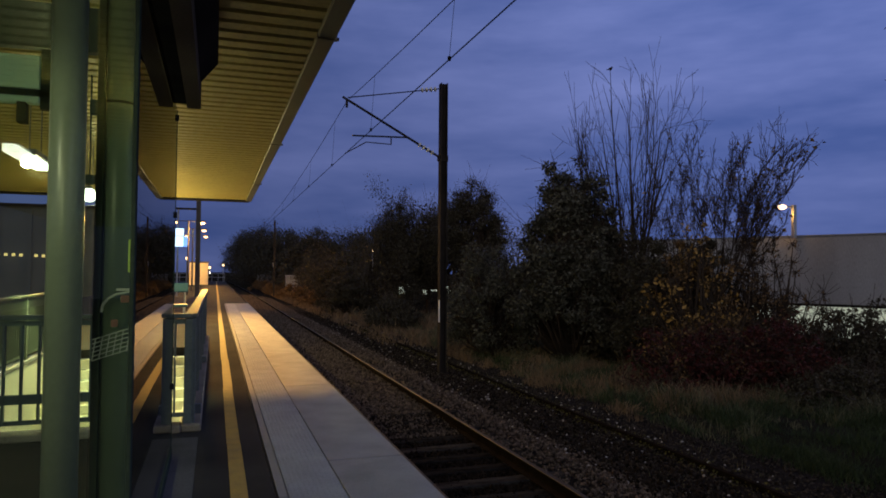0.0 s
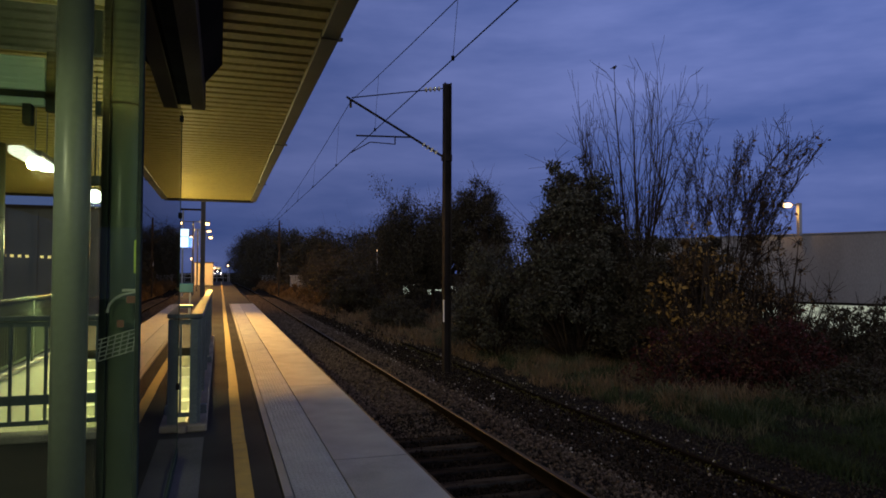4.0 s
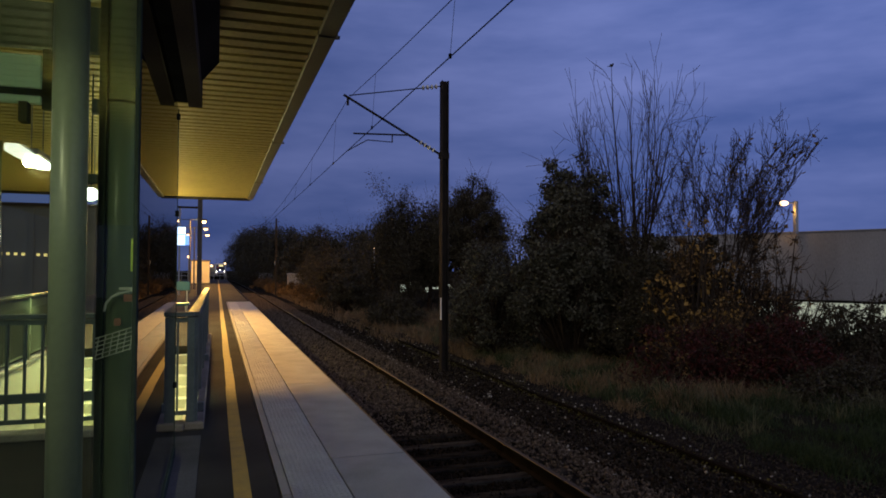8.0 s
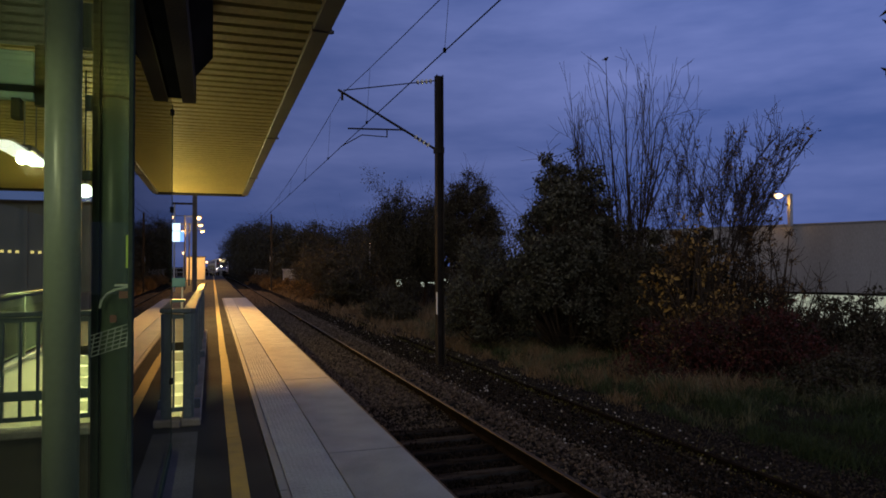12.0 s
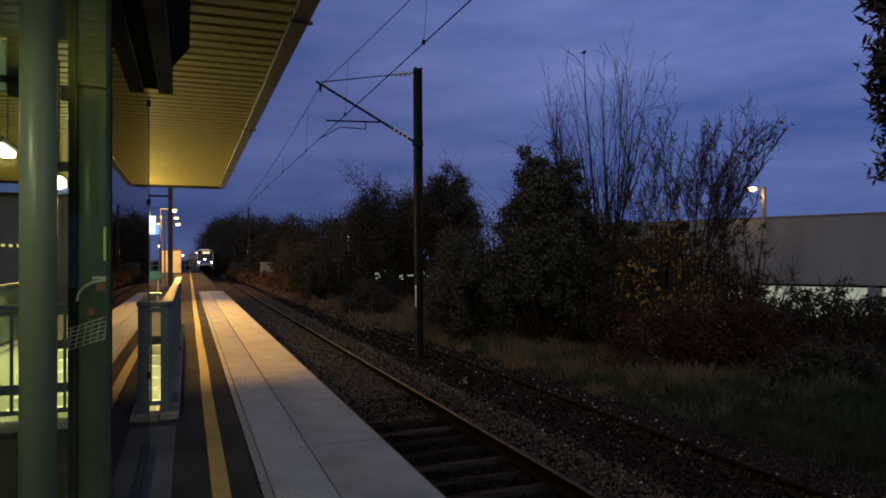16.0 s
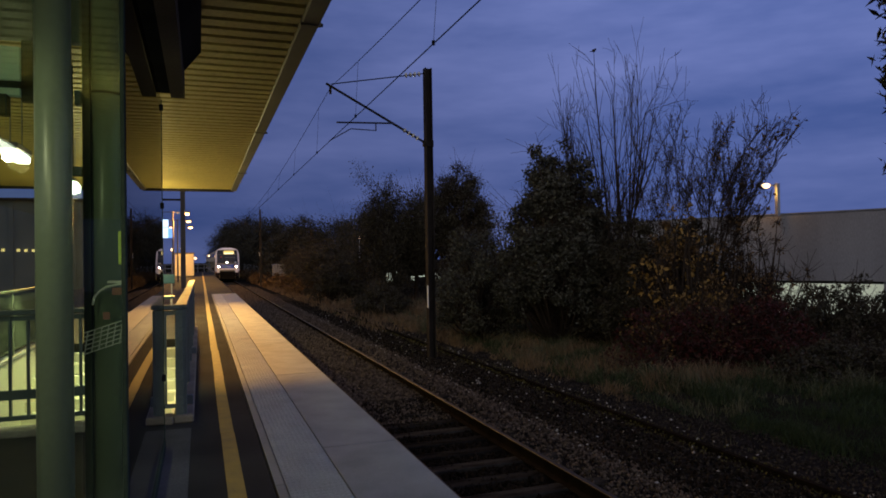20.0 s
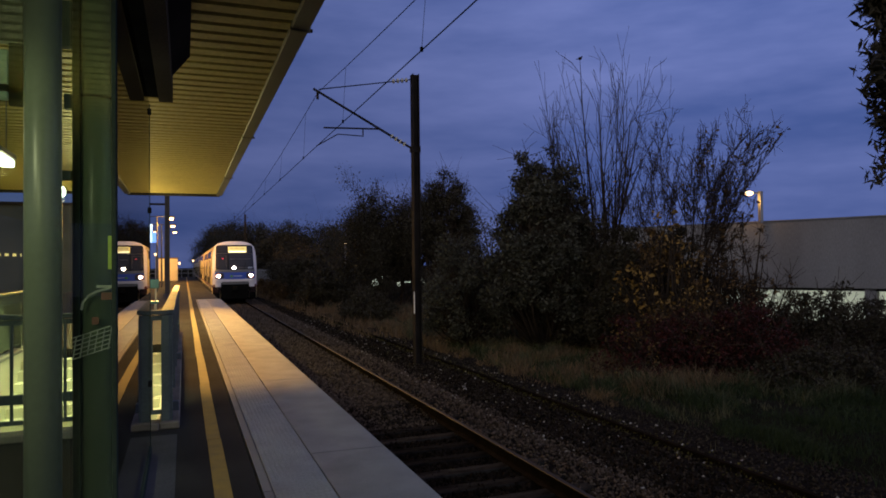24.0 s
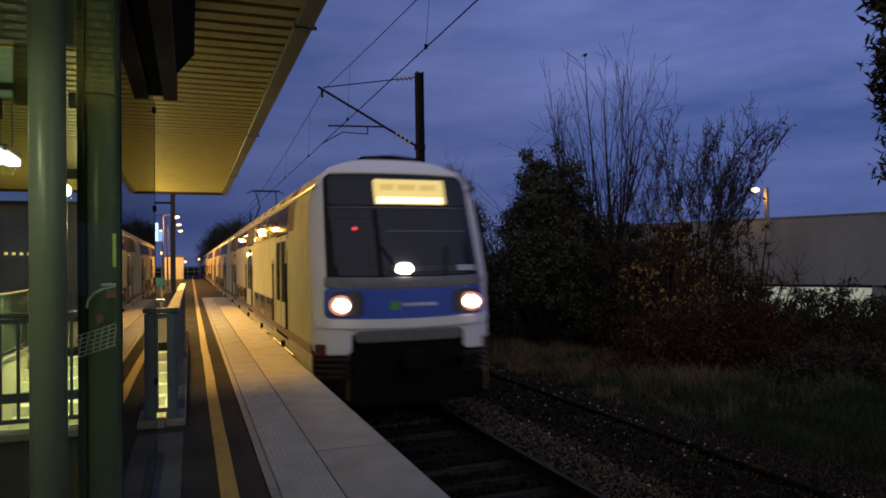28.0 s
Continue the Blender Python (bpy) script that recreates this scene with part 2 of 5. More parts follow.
M_PORCELAIN = material("pale_insulator", (0.45, 0.44, 0.38), (0.35, 0.34, 0.30), 8, 0.3, bump=0)
M_CREAM = material("cream_hut_paint", (0.72, 0.62, 0.42), (0.62, 0.52, 0.34), 2, 0.6, bump=0.05)
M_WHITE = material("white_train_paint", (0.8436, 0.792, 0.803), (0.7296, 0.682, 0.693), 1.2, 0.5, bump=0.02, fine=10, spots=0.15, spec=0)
# white paint like M_WHITE, with warm lamp light put into its colour
M_SIDE = material("sodium_lit_carriage_white", (0.6938, 0.5658, 0.3192), (0.5204, 0.4188, 0.2337), 1.2, 0.5, bump=0.02, fine=10, spec=0.0, spots=0.3, stretch=(1, 0.5, 0.2))
M_GREYPAINT = material("grey_train_paint", (0.17, 0.17, 0.175), (0.13, 0.13, 0.135), 1.2, 0.4, bump=0.02, fine=10)
M_BROWNBAND = material("brown_window_band", (0.2475, 0.1732, 0.1237), (0.1815, 0.132, 0.0957), 1.2, 0.12, bump=0, spec=0.0)
M_BLUE = material("blue_train_paint", (0.04375, 0.1063, 0.525), (0.0375, 0.0875, 0.45), 2, 0.35, bump=0.0)
M_RED = material("dark_red_stripe", (0.12, 0.021, 0.015), (0.09, 0.018, 0.012), 2, 0.4, bump=0.0)
M_TINT = material("tinted_window_glass", (0.0238, 0.0238, 0.0361), (0.0153, 0.0153, 0.0247), 2, 0.06, bump=0.0, spec=0.3)
M_SIDEGLASS = material("brown_tinted_side_glass", (0.07, 0.0532, 0.042), (0.042, 0.0336, 0.028), 2, 0.03, bump=0.0, spec=0.001)
M_UNDER = material("sooty_underframe", (0.0117, 0.01105, 0.0104), (0.0065, 0.0065, 0.00585), 6, 0.8, bump=0.2, spec=0)
M_DIMFRAME = material("dim_grey_trim", (0.075, 0.075, 0.085), (0.05, 0.05, 0.058), 2, 0.5, bump=0.02, spec=0.2)
M_LOUVRE = material("dull_red_grey_louvre", (0.06, 0.035, 0.035), (0.035, 0.022, 0.022), 4, 0.7, bump=0.05, spec=0.1)
# carriage white again, the lamps' warmth put into the door colour
M_DOOR = material("sodium_lit_door_white", (0.7115, 0.5974, 0.3705), (0.5834, 0.4889, 0.3021), 1.2, 0.5, bump=0.02, fine=10, spec=0.0, spots=0.2)
M_GREENLOGO = material("green_mark", (0.12, 0.42, 0.06), rough=0.4, bump=0)
M_PALEBAR = material("pale_lettering", (0.62, 0.66, 0.75), rough=0.5, bump=0)
M_HEAD = material("headlight_glow", (1, 0.9, 0.75), rough=0.3, bump=0, emit=30, emit_colour=(1.0, 0.80, 0.62))
M_HALO = material("headlight_bloom_glow", (1, 0.6, 0.4), rough=0.3, bump=0, emit=0.6, emit_colour=(1.0, 0.34, 0.22))
M_TAIL = material("cab_signal_glow", (0.6, 0.02, 0.03), bump=0, emit=1.5, emit_colour=(1.0, 0.05, 0.08))
M_DISPLAY = material("destination_display_glow", (0.8, 0.65, 0.2), (0.6, 0.5, 0.15), 6, bump=0, emit=0.8, emit_colour=(1.0, 0.74, 0.26))
M_DISPLAY2 = material("display_tube_glow", (0.9, 0.8, 0.4), bump=0, emit=2.2, emit_colour=(1.0, 0.88, 0.5))
M_DISPLAYDIM = material("dim_display_lettering", (0.5, 0.4, 0.12), (0.4, 0.3, 0.1), 6, bump=0, emit=0.62, emit_colour=(1.0, 0.72, 0.23))
M_LAMP = material("sodium_lamp_glow", (1, 0.8, 0.6), bump=0, emit=4, emit_colour=(1.0, 0.62, 0.30))
M_TUBE = material("white_tube_glow", (1, 1, 0.9), bump=0, emit=6, emit_colour=(0.95, 1.0, 0.80))
M_SIGNGLOW = material("lit_sign_glow", (0.8, 0.9, 1), bump=0, emit=1.7, emit_colour=(0.55, 0.78, 1.0))
M_SIGNBLUE = material("blue_sign_glow", (0.2, 0.4, 0.9), bump=0, emit=1.4, emit_colour=(0.16, 0.36, 1.0))
M_TEAL = material("teal_plastic", (0.03, 0.13, 0.16), (0.02, 0.09, 0.11), 6, 0.4, bump=0)
M_GARAGE = material("glowing_garage_wall", (0.7, 0.72, 0.66), (0.5, 0.52, 0.46), 3, bump=0, emit=0.32, emit_colour=(0.85, 0.92, 0.74))
M_HALLWIN = material("lit_hall_window", (0.7, 0.72, 0.66), (0.5, 0.52, 0.46), 3, bump=0, emit=0.9, emit_colour=(0.85, 0.95, 0.74))
M_GLASS = glass("shelter_glass", (0.90, 0.97, 0.92))
M_PANEL = material("pale_green_panel", (0.6727, 0.9269, 0.7475), (0.598, 0.8372, 0.6727), 3, 0.4, bump=0)
M_BARK = material("dark_bark", (0.035, 0.028, 0.0224), (0.0196, 0.0161, 0.0133), 12, 0.9, bump=0.6, fine=50, spec=0)
M_TWIG = material("brown_twigs", (0.051, 0.0372, 0.027), (0.03, 0.0228, 0.018), 12, 0.85, bump=0.2, spec=0)
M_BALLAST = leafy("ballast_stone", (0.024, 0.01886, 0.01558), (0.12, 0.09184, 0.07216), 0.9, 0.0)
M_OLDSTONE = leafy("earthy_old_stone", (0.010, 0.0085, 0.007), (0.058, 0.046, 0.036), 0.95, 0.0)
# the shade over the near track is put into this dark stone colour
M_SHADESTONE = leafy("shade_dark_stone", (0.0052, 0.0042, 0.00345), (0.0234, 0.0174, 0.0138), 0.9, 0.0)
L_DARK = leafy("dark_green_leaves", (0.02212, 0.01926, 0.009653), (0.06207, 0.05145, 0.02847))
L_IVY = leafy("grey_green_leaves", (0.03013, 0.02928, 0.01819), (0.09037, 0.0854, 0.0593))
L_YELLOW = leafy("yellow_autumn_leaves", (0.09, 0.056, 0.016), (0.32, 0.185, 0.042))
L_RED = leafy("dark_red_leaves", (0.02374, 0.006175, 0.00475), (0.07124, 0.01425, 0.0095))
L_BROWN = leafy("brown_autumn_leaves", (0.0594, 0.03713, 0.01634), (0.1566, 0.0891, 0.0297))
L_GRASS = leafy("dry_grass", (0.06317, 0.06179, 0.0313), (0.1328, 0.1188, 0.06263), 0.8)
L_STRAW = leafy("brown_straw", (0.09769, 0.06516, 0.03649), (0.2085, 0.1369, 0.07167), 0.8)
L_GRASS2 = leafy("green_grass", (0.01641, 0.02677, 0.00859), (0.04196, 0.05786, 0.02146), 0.8)
L_FAR = leafy("far_dark_foliage", (0.01935, 0.01838, 0.01118), (0.04838, 0.04375, 0.02635))

# ---------------------------------------------------------------- mesh helpers


def finish(bm, name, mat, smooth=False):
    me = bpy.data.meshes.new(name)
    bm.normal_update()
    bm.to_mesh(me)
    bm.free()
    me.materials.append(mat)
    if smooth:
        me.polygons.foreach_set("use_smooth", [True] * len(me.polygons))
    return me


def part(name, bm, mat, parent=None, label="", smooth=False):
    ob = new(name, finish(bm, name, mat, smooth))
    ob.parent = parent
    if label:
        ob["label"] = label
    return ob


def thing(name, at, label, category, group="", kind=""):
    ob = new(name)
    ob.empty_display_size = 0.1
    ob.location = at
    return tagged(ob, label, category, group, kind)


def box(bm, x0, x1, y0, y1, z0, z1, bevel=0.0):
    before = set(bm.verts)
    bmesh.ops.create_cube(bm, size=1.0, matrix=Matrix.LocRotScale(((x0 + x1) / 2, (y0 + y1) / 2, (z0 + z1) / 2), None, (abs(x1 - x0), abs(y1 - y0), abs(z1 - z0))))
    if bevel:
        vs = [v for v in bm.verts if v not in before]
        es = list({e for v in vs for e in v.link_edges})
        bmesh.ops.bevel(bm, geom=vs + es, offset=bevel, segments=1, affect="EDGES")
    return bm


def B(x0, x1, y0, y1, z0, z1, bevel=0.0):
    return box(bmesh.new(), x0, x1, y0, y1, z0, z1, bevel)


def tube(bm, p, q, r0, r1=None, sides=10, caps=True):
    p, q = Vector(p), Vector(q)
    d = q - p
    m = Matrix.Translation((p + q) / 2) @ d.to_track_quat("Z", "Y").to_matrix().to_4x4()
    bmesh.ops.create_cone(bm, cap_ends=caps, segments=sides, radius1=r0, radius2=r0 if r1 is None else r1, depth=d.length, matrix=m)
    return bm


def T(p, q, r0, r1=None, sides=10):
    return tube(bmesh.new(), p, q, r0, r1, sides)


def extrude_profile(points, y0, y1, bm=None):
    """A prism: the closed outline points (x, z) drawn along y."""
    bm = bm or bmesh.new()
    a = [bm.verts.new((x, y0, z)) for x, z in points]
    b = [bm.verts.new((x, y1, z)) for x, z in points]
    n = len(points)
    for i in range(n):
        bm.faces.new((a[i], a[(i + 1) % n], b[(i + 1) % n], b[i]))
    bm.faces.new(a[::-1])
    bm.faces.new(b)
    bmesh.ops.recalc_face_normals(bm, faces=bm.faces)
    return bm


def ball(bm, c, r, squash=(1, 1, 1), seg=10, rings=6):
    bmesh.ops.create_uvsphere(bm, u_segments=seg, v_segments=rings, radius=1.0, matrix=Matrix.LocRotScale(c, None, (r * squash[0], r * squash[1], r * squash[2])))
    return bm


def raw(name, verts, faces, mat, parent=None, smooth=False):
    me = bpy.data.meshes.new(name)
    me.from_pydata([tuple(v) for v in verts], [], [tuple(f) for f in faces])
    me.materials.append(mat)
    if smooth:
        me.polygons.foreach_set("use_smooth", [True] * len(me.polygons))
    ob = new(name, me)
    ob.parent = parent
    return ob


def quads(centres, size_a, size_b, rng, droop=0.0):
    """Many small leaves, each a bent diamond of two triangles, turned at random."""
    n = len(centres)
    u = rng.normal(size=(n, 3))
    u[:, 2] -= droop
    u /= np.linalg.norm(u, axis=1)[:, None]
    w = rng.normal(size=(n, 3))
    v = np.cross(u, w)
    v /= np.linalg.norm(v, axis=1)[:, None]
    k = rng.uniform(0.6, 1.3, size=(n, 1))
    nrm = np.cross(u, v) * size_b * 0.35
    a, b = centres - u * size_a * k, centres + u * size_a * k
    c, d = centres - v * size_b * k + nrm * k, centres + v * size_b * k + nrm * k
    verts = np.stack([a, c, b, d], 1).reshape(-1, 3)
    i = np.arange(n) * 4
    faces = np.concatenate([np.stack([i, i + 1, i + 2], 1), np.stack([i, i + 2, i + 3], 1)])
    return verts, faces


def curve_x(y):
    """How far the line has bent to the west at y."""
    return 0.0 if y < 75 else -0.000122 * (y - 75) ** 2


TRACK_X, RAIL_Z = 3.23, -0.90

# ---------------------------------------------------------------- ground, platform


def ground():
    # cross-section of the land: west field, west track bed, trench for the platform, east bed, verge, far land
    prof = [(-600, -1.5), (-60, -1.5), (-16, -1.4), (-7.6, -1.15), (1.0, -1.24), (4.9, -1.20), (5.6, -1.28), (6.6, -1.34), (8.6, -1.34), (9.6, -1.20), (12, -1.15), (20, -1.2), (60, -1.4), (600, -1.5)]
    ys = [-120, -20, 0, 20, 60, 110, 160, 220, 300, 420, 600, 1500]
    verts = [(x + (curve_x(min(y, 420)) if abs(x) < 100 else 0), y, z) for y in ys for x, z in prof]
    k = len(prof)
    faces = [(i * k + j, i * k + j + 1, (i + 1) * k + j + 1, (i + 1) * k + j) for i in range(len(ys) - 1) for j in range(k - 1)]
    return tagged(raw("ground", verts, faces, M_SOIL), "dark overgrown soil beside the railway", "ground", kind="structure")


ground()
platform = thing("platform", (0, 0, 0), "asphalt island platform with pale slabs and a yellow line", "platform", kind="structure")
for nm, (x0, x1, y0, y1) in dict(a=(-7.4, -3.06, -40, 118), b=(-3.06, -0.28, -40, 7.45), c=(-3.06, -0.28, 15.6, 118), d=(-0.28, 0.44, -40, 118), e=(0.44, 1.50, 36.1, 118)).items():
    part("deck", B(x0, x1, y0, y1, -1.2, 0.0), M_ASPHALT, platform)
part("deck_core", B(0.44, 1.40, -40, 36.1, -1.2, -0.12), M_KERB, platform)
part("concrete_strip", B(-0.80, -0.13, 2.0, 7.12, -0.05, 0.010), M_STRIP, platform, "grey concrete strip")
part("floor_channel", B(-0.42, -0.36, 2.0, 7.12, 0.0, 0.022), M_FRAME, platform, "dark metal floor channel")

# worn yellow line in lengths that waver a little
rng = np.random.default_rng(3)
y = -6.0
while y < 112:
    ln = 3.2 if y < 40 else 9.0
    off = 0.004 * math.sin(y * 0.8) + 0.004 * math.sin(y * 2.1)
    part("yellow_line", B(0.125 + off, 0.245 + off, y, y + ln - 0.01, 0.0, 0.005), M_YELLOW, platform, "worn yellow safety line")
    y += ln

# stairwell going down towards the near end
stairs = thing("stairwell", (-1.7, 15.6, 0), "brightly lit cream tiled stairs going down below the platform", "stairs", kind="structure")
for k in range(24):
    y1 = 15.6 - 0.30 * k
    part("step", B(-3.0 + 1.7, -0.34 + 1.7, y1 - 0.30 - 15.6, y1 - 15.6, -0.17 * (k + 1) - 0.25, -0.17 * (k + 1), 0.008), M_STEP, stairs)
for x0, x1 in ((-3.06, -3.0), (-0.34, -0.28)):
    part("side_wall", B(x0 + 1.7, x1 + 1.7, 7.5 - 15.6, 0, -4.6, 0.0), M_STEP, stairs, "cream tiled wall")
part("end_wall", B(-3.0 + 1.7, -0.34 + 1.7, 7.45 - 15.6, 7.55 - 15.6, -4.6, 0.0), M_STEP, stairs, "cream tiled wall")
part("passage_floor", B(-3.0 + 1.7, -0.34 + 1.7, 7.5 - 15.6, 8.5 - 15.6, -4.7, -4.3), M_STEP, stairs)


def railing_run(parent, p, q, mat, height=1.17, step=0.13, base=0.07, top_w=0.12, mid=False):
    """A railing of flat bars from p to q (x, y) with a broad flat handrail on top."""
    p, q = Vector((*p, 0)), Vector((*q, 0))
    d = q - p
    ln, ang = d.length, math.atan2(d.y, d.x)
    m = Matrix.Translation(p) @ Matrix.Rotation(ang, 4, "Z")

    def put(name, bm, mt, label=""):
        ob = part(name, bm, mt, parent, label)
        ob.matrix_basis = m
        return ob
    put("handrail", B(-0.03, ln + 0.03, -top_w / 2, top_w / 2, height - 0.045, height, 0.008), mat, "broad flat handrail")
    put("top_bar", B(0, ln, -0.02, 0.02, height - 0.10, height - 0.055), mat)
    put("bottom_bar", B(0, ln, -0.02, 0.02, base + 0.07, base + 0.11), mat)
    if mid:
        put("middle_bar", B(0, ln, -0.03, 0.03, 0.335, 0.42), mat)
    posts = max(2, int(round(ln / 1.9)) + 1)
    post_me = finish(B(-0.04, 0.04, -0.045, 0.045, base - 0.05, height - 0.05, 0.006), "post", mat)
    bar_me = finish(B(-0.010, 0.010, -0.028, 0.028, base + 0.08, height - 0.06), "bar", mat)
    for i in range(posts):
        ob = new("post", post_me)
        ob.parent, ob.matrix_basis = parent, m @ Matrix.Translation((ln * i / (posts - 1), 0, 0))
    nb = int(ln / step)
    for i in range(1, nb):
        ob = new("bar", bar_me)
        ob.parent, ob.matrix_basis = parent, m @ Matrix.Translation((ln * i / nb, 0, 0))


railing = thing("stair_railing", (0, 0, 0), "blue-grey painted steel railing with flat bars round the stairs", "railing")
railing_run(railing, (-0.22, 7.52), (-0.22, 17.4), M_RAILING)
railing_run(railing, (-0.50, 7.50), (-0.24, 7.50), M_RAILING, step=0.09)
railing_run(railing, (-3.05, 7.50), (-0.54, 7.50), M_RAILING, step=0.145, mid=True)
kerb = thing("stair_kerb", (0, 0, 0), "low concrete kerb under the stair railing", "kerb", kind="structure")
part("kerb_side", B(-0.30, -0.11, 7.40, 17.6, 0.0, 0.075, 0.012), M_KERB, kerb)
part("kerb_end", B(-3.1, -0.30, 7.36, 7.58, 0.0, 0.075, 0.012), M_KERB, kerb)
part("kerb_far_side", B(-3.14, -2.98, 7.58, 17.6, 0.0, 0.075, 0.012), M_CONCRETE, kerb)
for yy in (7.95, 12.35):
    part("fixing_plate", B(-0.19, -0.12, yy, yy + 0.10, 0.075, 0.17, 0.006), M_RAILING, kerb, "small steel fixing plate")
# the far run is greener and a little lighter than the near railing
far_rail = thing("green_railing", (0, 0, 0), "green-grey steel railing along the lit side of the stairs", "railing")
railing_run(far_rail, (-3.06, 7.55), (-3.06, 17.4), M_RAILING2, step=0.125)

# ---------------------------------------------------------------- roof over the platform
roof = thing("platform_roof", (0, 0, 0), "beige ribbed steel canopy roof over the platform", "canopy", kind="structure")
ROOF_END, ROOF_X0, ROOF_X1, ROOF_Z = 22.0, -6.9, 0.86, 3.77


def ribbed_sheet():
    pitch, y, pts = 0.258, -30.351, []
    while y < ROOF_END - 0.2:
        pts += [(y, 0.0), (y + 0.170, 0.0), (y + 0.175, 0.065), (y + 0.253, 0.065)]
        y += pitch
    pts.append((ROOF_END, 0.0))
    verts = [(x, yy, ROOF_Z + h) for yy, h in pts for x in (ROOF_X0, ROOF_X1)]
    faces = [(2 * i, 2 * i + 1, 2 * i + 3, 2 * i + 2) for i in range(len(pts) - 1)]
    return verts, faces


v, f = ribbed_sheet()
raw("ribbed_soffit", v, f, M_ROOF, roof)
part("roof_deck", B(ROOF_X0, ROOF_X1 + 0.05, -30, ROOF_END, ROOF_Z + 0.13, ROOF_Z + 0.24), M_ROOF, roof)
part("eaves_gutter", extrude_profile([(0.85, 3.755), (0.86, 3.735), (1.0, 3.725), (1.015, 3.74), (1.02, 3.93), (0.99, 3.93), (0.985, 3.76), (0.88, 3.765), (0.87, 3.94), (0.85, 3.94)], -30, 22.0), M_GUTTER, roof, "beige folded steel gutter")
part("end_fascia", B(ROOF_X0, 0.94, 22.0, 22.06, 3.70, 4.0), M_BEAM, roof, "dark end fascia")
for yy in (6.3, 11.9, 17.5):
    part("gutter_joint", B(0.845, 1.028, yy, yy + 0.04, 3.718, 3.94), M_GUTTER, roof)
    part("joint_clip", B(1.03, 1.045, yy, yy + 0.03, 3.72, 3.745), M_BEAM, roof)

# the boxed beam above the glass
beam = thing("roof_beam", (0, 0, 0), "dark brown boxed steel beam over the glass wall", "beam", kind="structure")
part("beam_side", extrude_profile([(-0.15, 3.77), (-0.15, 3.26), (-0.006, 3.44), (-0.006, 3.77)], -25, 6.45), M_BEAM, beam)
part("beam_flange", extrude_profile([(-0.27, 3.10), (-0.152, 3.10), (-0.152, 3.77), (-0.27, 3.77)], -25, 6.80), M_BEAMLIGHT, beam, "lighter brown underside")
# solid block; the groove's deep shade is put into its near-black colour
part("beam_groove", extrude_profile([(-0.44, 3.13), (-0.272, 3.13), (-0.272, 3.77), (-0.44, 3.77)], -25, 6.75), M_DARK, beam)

# ---------------------------------------------------------------- glass shelter
shelter = thing("glass_shelter", (0, 0, 0), "glass wall in a dark green steel frame under the roof", "shelter", kind="structure")
GX = -0.335
for x0, x1, y0, y1 in ((GX - 0.003, GX + 0.003, 3.29, 6.36), (-4.2, -0.37, 3.670, 3.676)):
    pane = part("pane", B(x0, x1, y0, y1, 0.10, 2.98), M_GLASS, shelter, "reflecting clear glass pane")
    pane.visible_shadow = False
part("mullion", B(GX - 0.012, GX + 0.008, 3.24, 3.29, 0.02, 3.1, 0.004), M_FRAME, shelter)
part("glass_edge", B(GX - 0.006, GX + 0.006, 6.36, 6.372, 0.10, 2.98), M_FRAME, shelter)
part("bottom_rail", B(GX - 0.03, GX + 0.012, 3.29, 6.36, 0.02, 0.10), M_FRAME, shelter)
part("bottom_rail", B(-4.2, GX - 0.05, 3.65, 3.70, 0.0, 0.10), M_FRAME, shelter)
for yy, zz in ((6.28, 2.88), (6.28, 2.05), (6.28, 0.6)):
    part("glass_clip", B(GX - 0.012, GX + 0.018, yy + 0.02, yy + 0.06, zz, zz + 0.05, 0.004), M_DARK, shelter, "dark glass clip")
part("corner_post", B(-0.557, -0.523, 3.70, 3.75, 0.02, 3.1, 0.004), M_FRAME, shelter, "dark green corner post")
part("back_transom", B(-0.62, -0.56, 3.90, 3.96, 2.40, 2.47), M_FRAME, shelter)
part("back_transom", B(-0.75, -0.50, 3.90, 3.96, 2.04, 2.085), M_FRAME, shelter)
part("head_board", B(-4.2, -0.75, 5.12, 5.20, 3.06, 3.36), M_BOARD, shelter, "dark head board")
for x0, x1, z0, z1 in ((-2.6, -1.12, 2.79, 3.01), (-2.6, -1.12, 2.69, 2.74)):
    part("light_panel", B(x0, x1, 5.14, 5.20, z0, z1, 0.006), M_PANEL, shelter, "pale green translucent panel")
part("panel_frame", B(-2.7, -1.0, 5.16, 5.22, 2.742, 2.788), M_FRAME, shelter)
part("panel_frame", B(-1.118, -1.0, 5.16, 5.22, 2.66, 3.06), M_FRAME, shelter)
part("panel_bracket", B(-1.24, -1.19, 5.10, 5.2, 2.56, 2.69), M_FRAME, shelter)

# a reflection in the pane, put in as thin coloured shapes
mark = thing("glass_reflection", (-0.45, 3.664, 1.2), "faint white and red reflection built as thin shapes on the glass", "sticker")
M_REFLPALE = material("pale_reflection_colour", (0.30, 0.34, 0.31), (0.22, 0.26, 0.24), 30, 0.5, bump=0, fine=200)
M_REFLRED = material("red_reflection_colour", (0.12, 0.05, 0.04), (0.08, 0.035, 0.03), 30, 0.5, bump=0, fine=200)
ARC = ((-0.063, 0.20), (-0.058, 0.235), (-0.035, 0.265), (0.0, 0.285), (0.06, 0.298))
for (xa, za), (xb, zb) in zip(ARC, ARC[1:]):
    part("curved_edge", tube(bmesh.new(), (xa, 0, za), (xb, 0, zb), 0.006, sides=5), M_REFLPALE, mark)
part("top_bar", B(0.0, 0.09, -0.001, 0.001, 0.302, 0.314), M_REFLPALE, mark)
part("red_patch", B(0.02, 0.075, -0.001, 0.001, 0.245, 0.28), M_REFLRED, mark, "red patch of the reflection")
part("red_patch", B(-0.02, 0.01, -0.001, 0.001, 0.13, 0.165), M_REFLRED, mark, "red patch of the reflection")
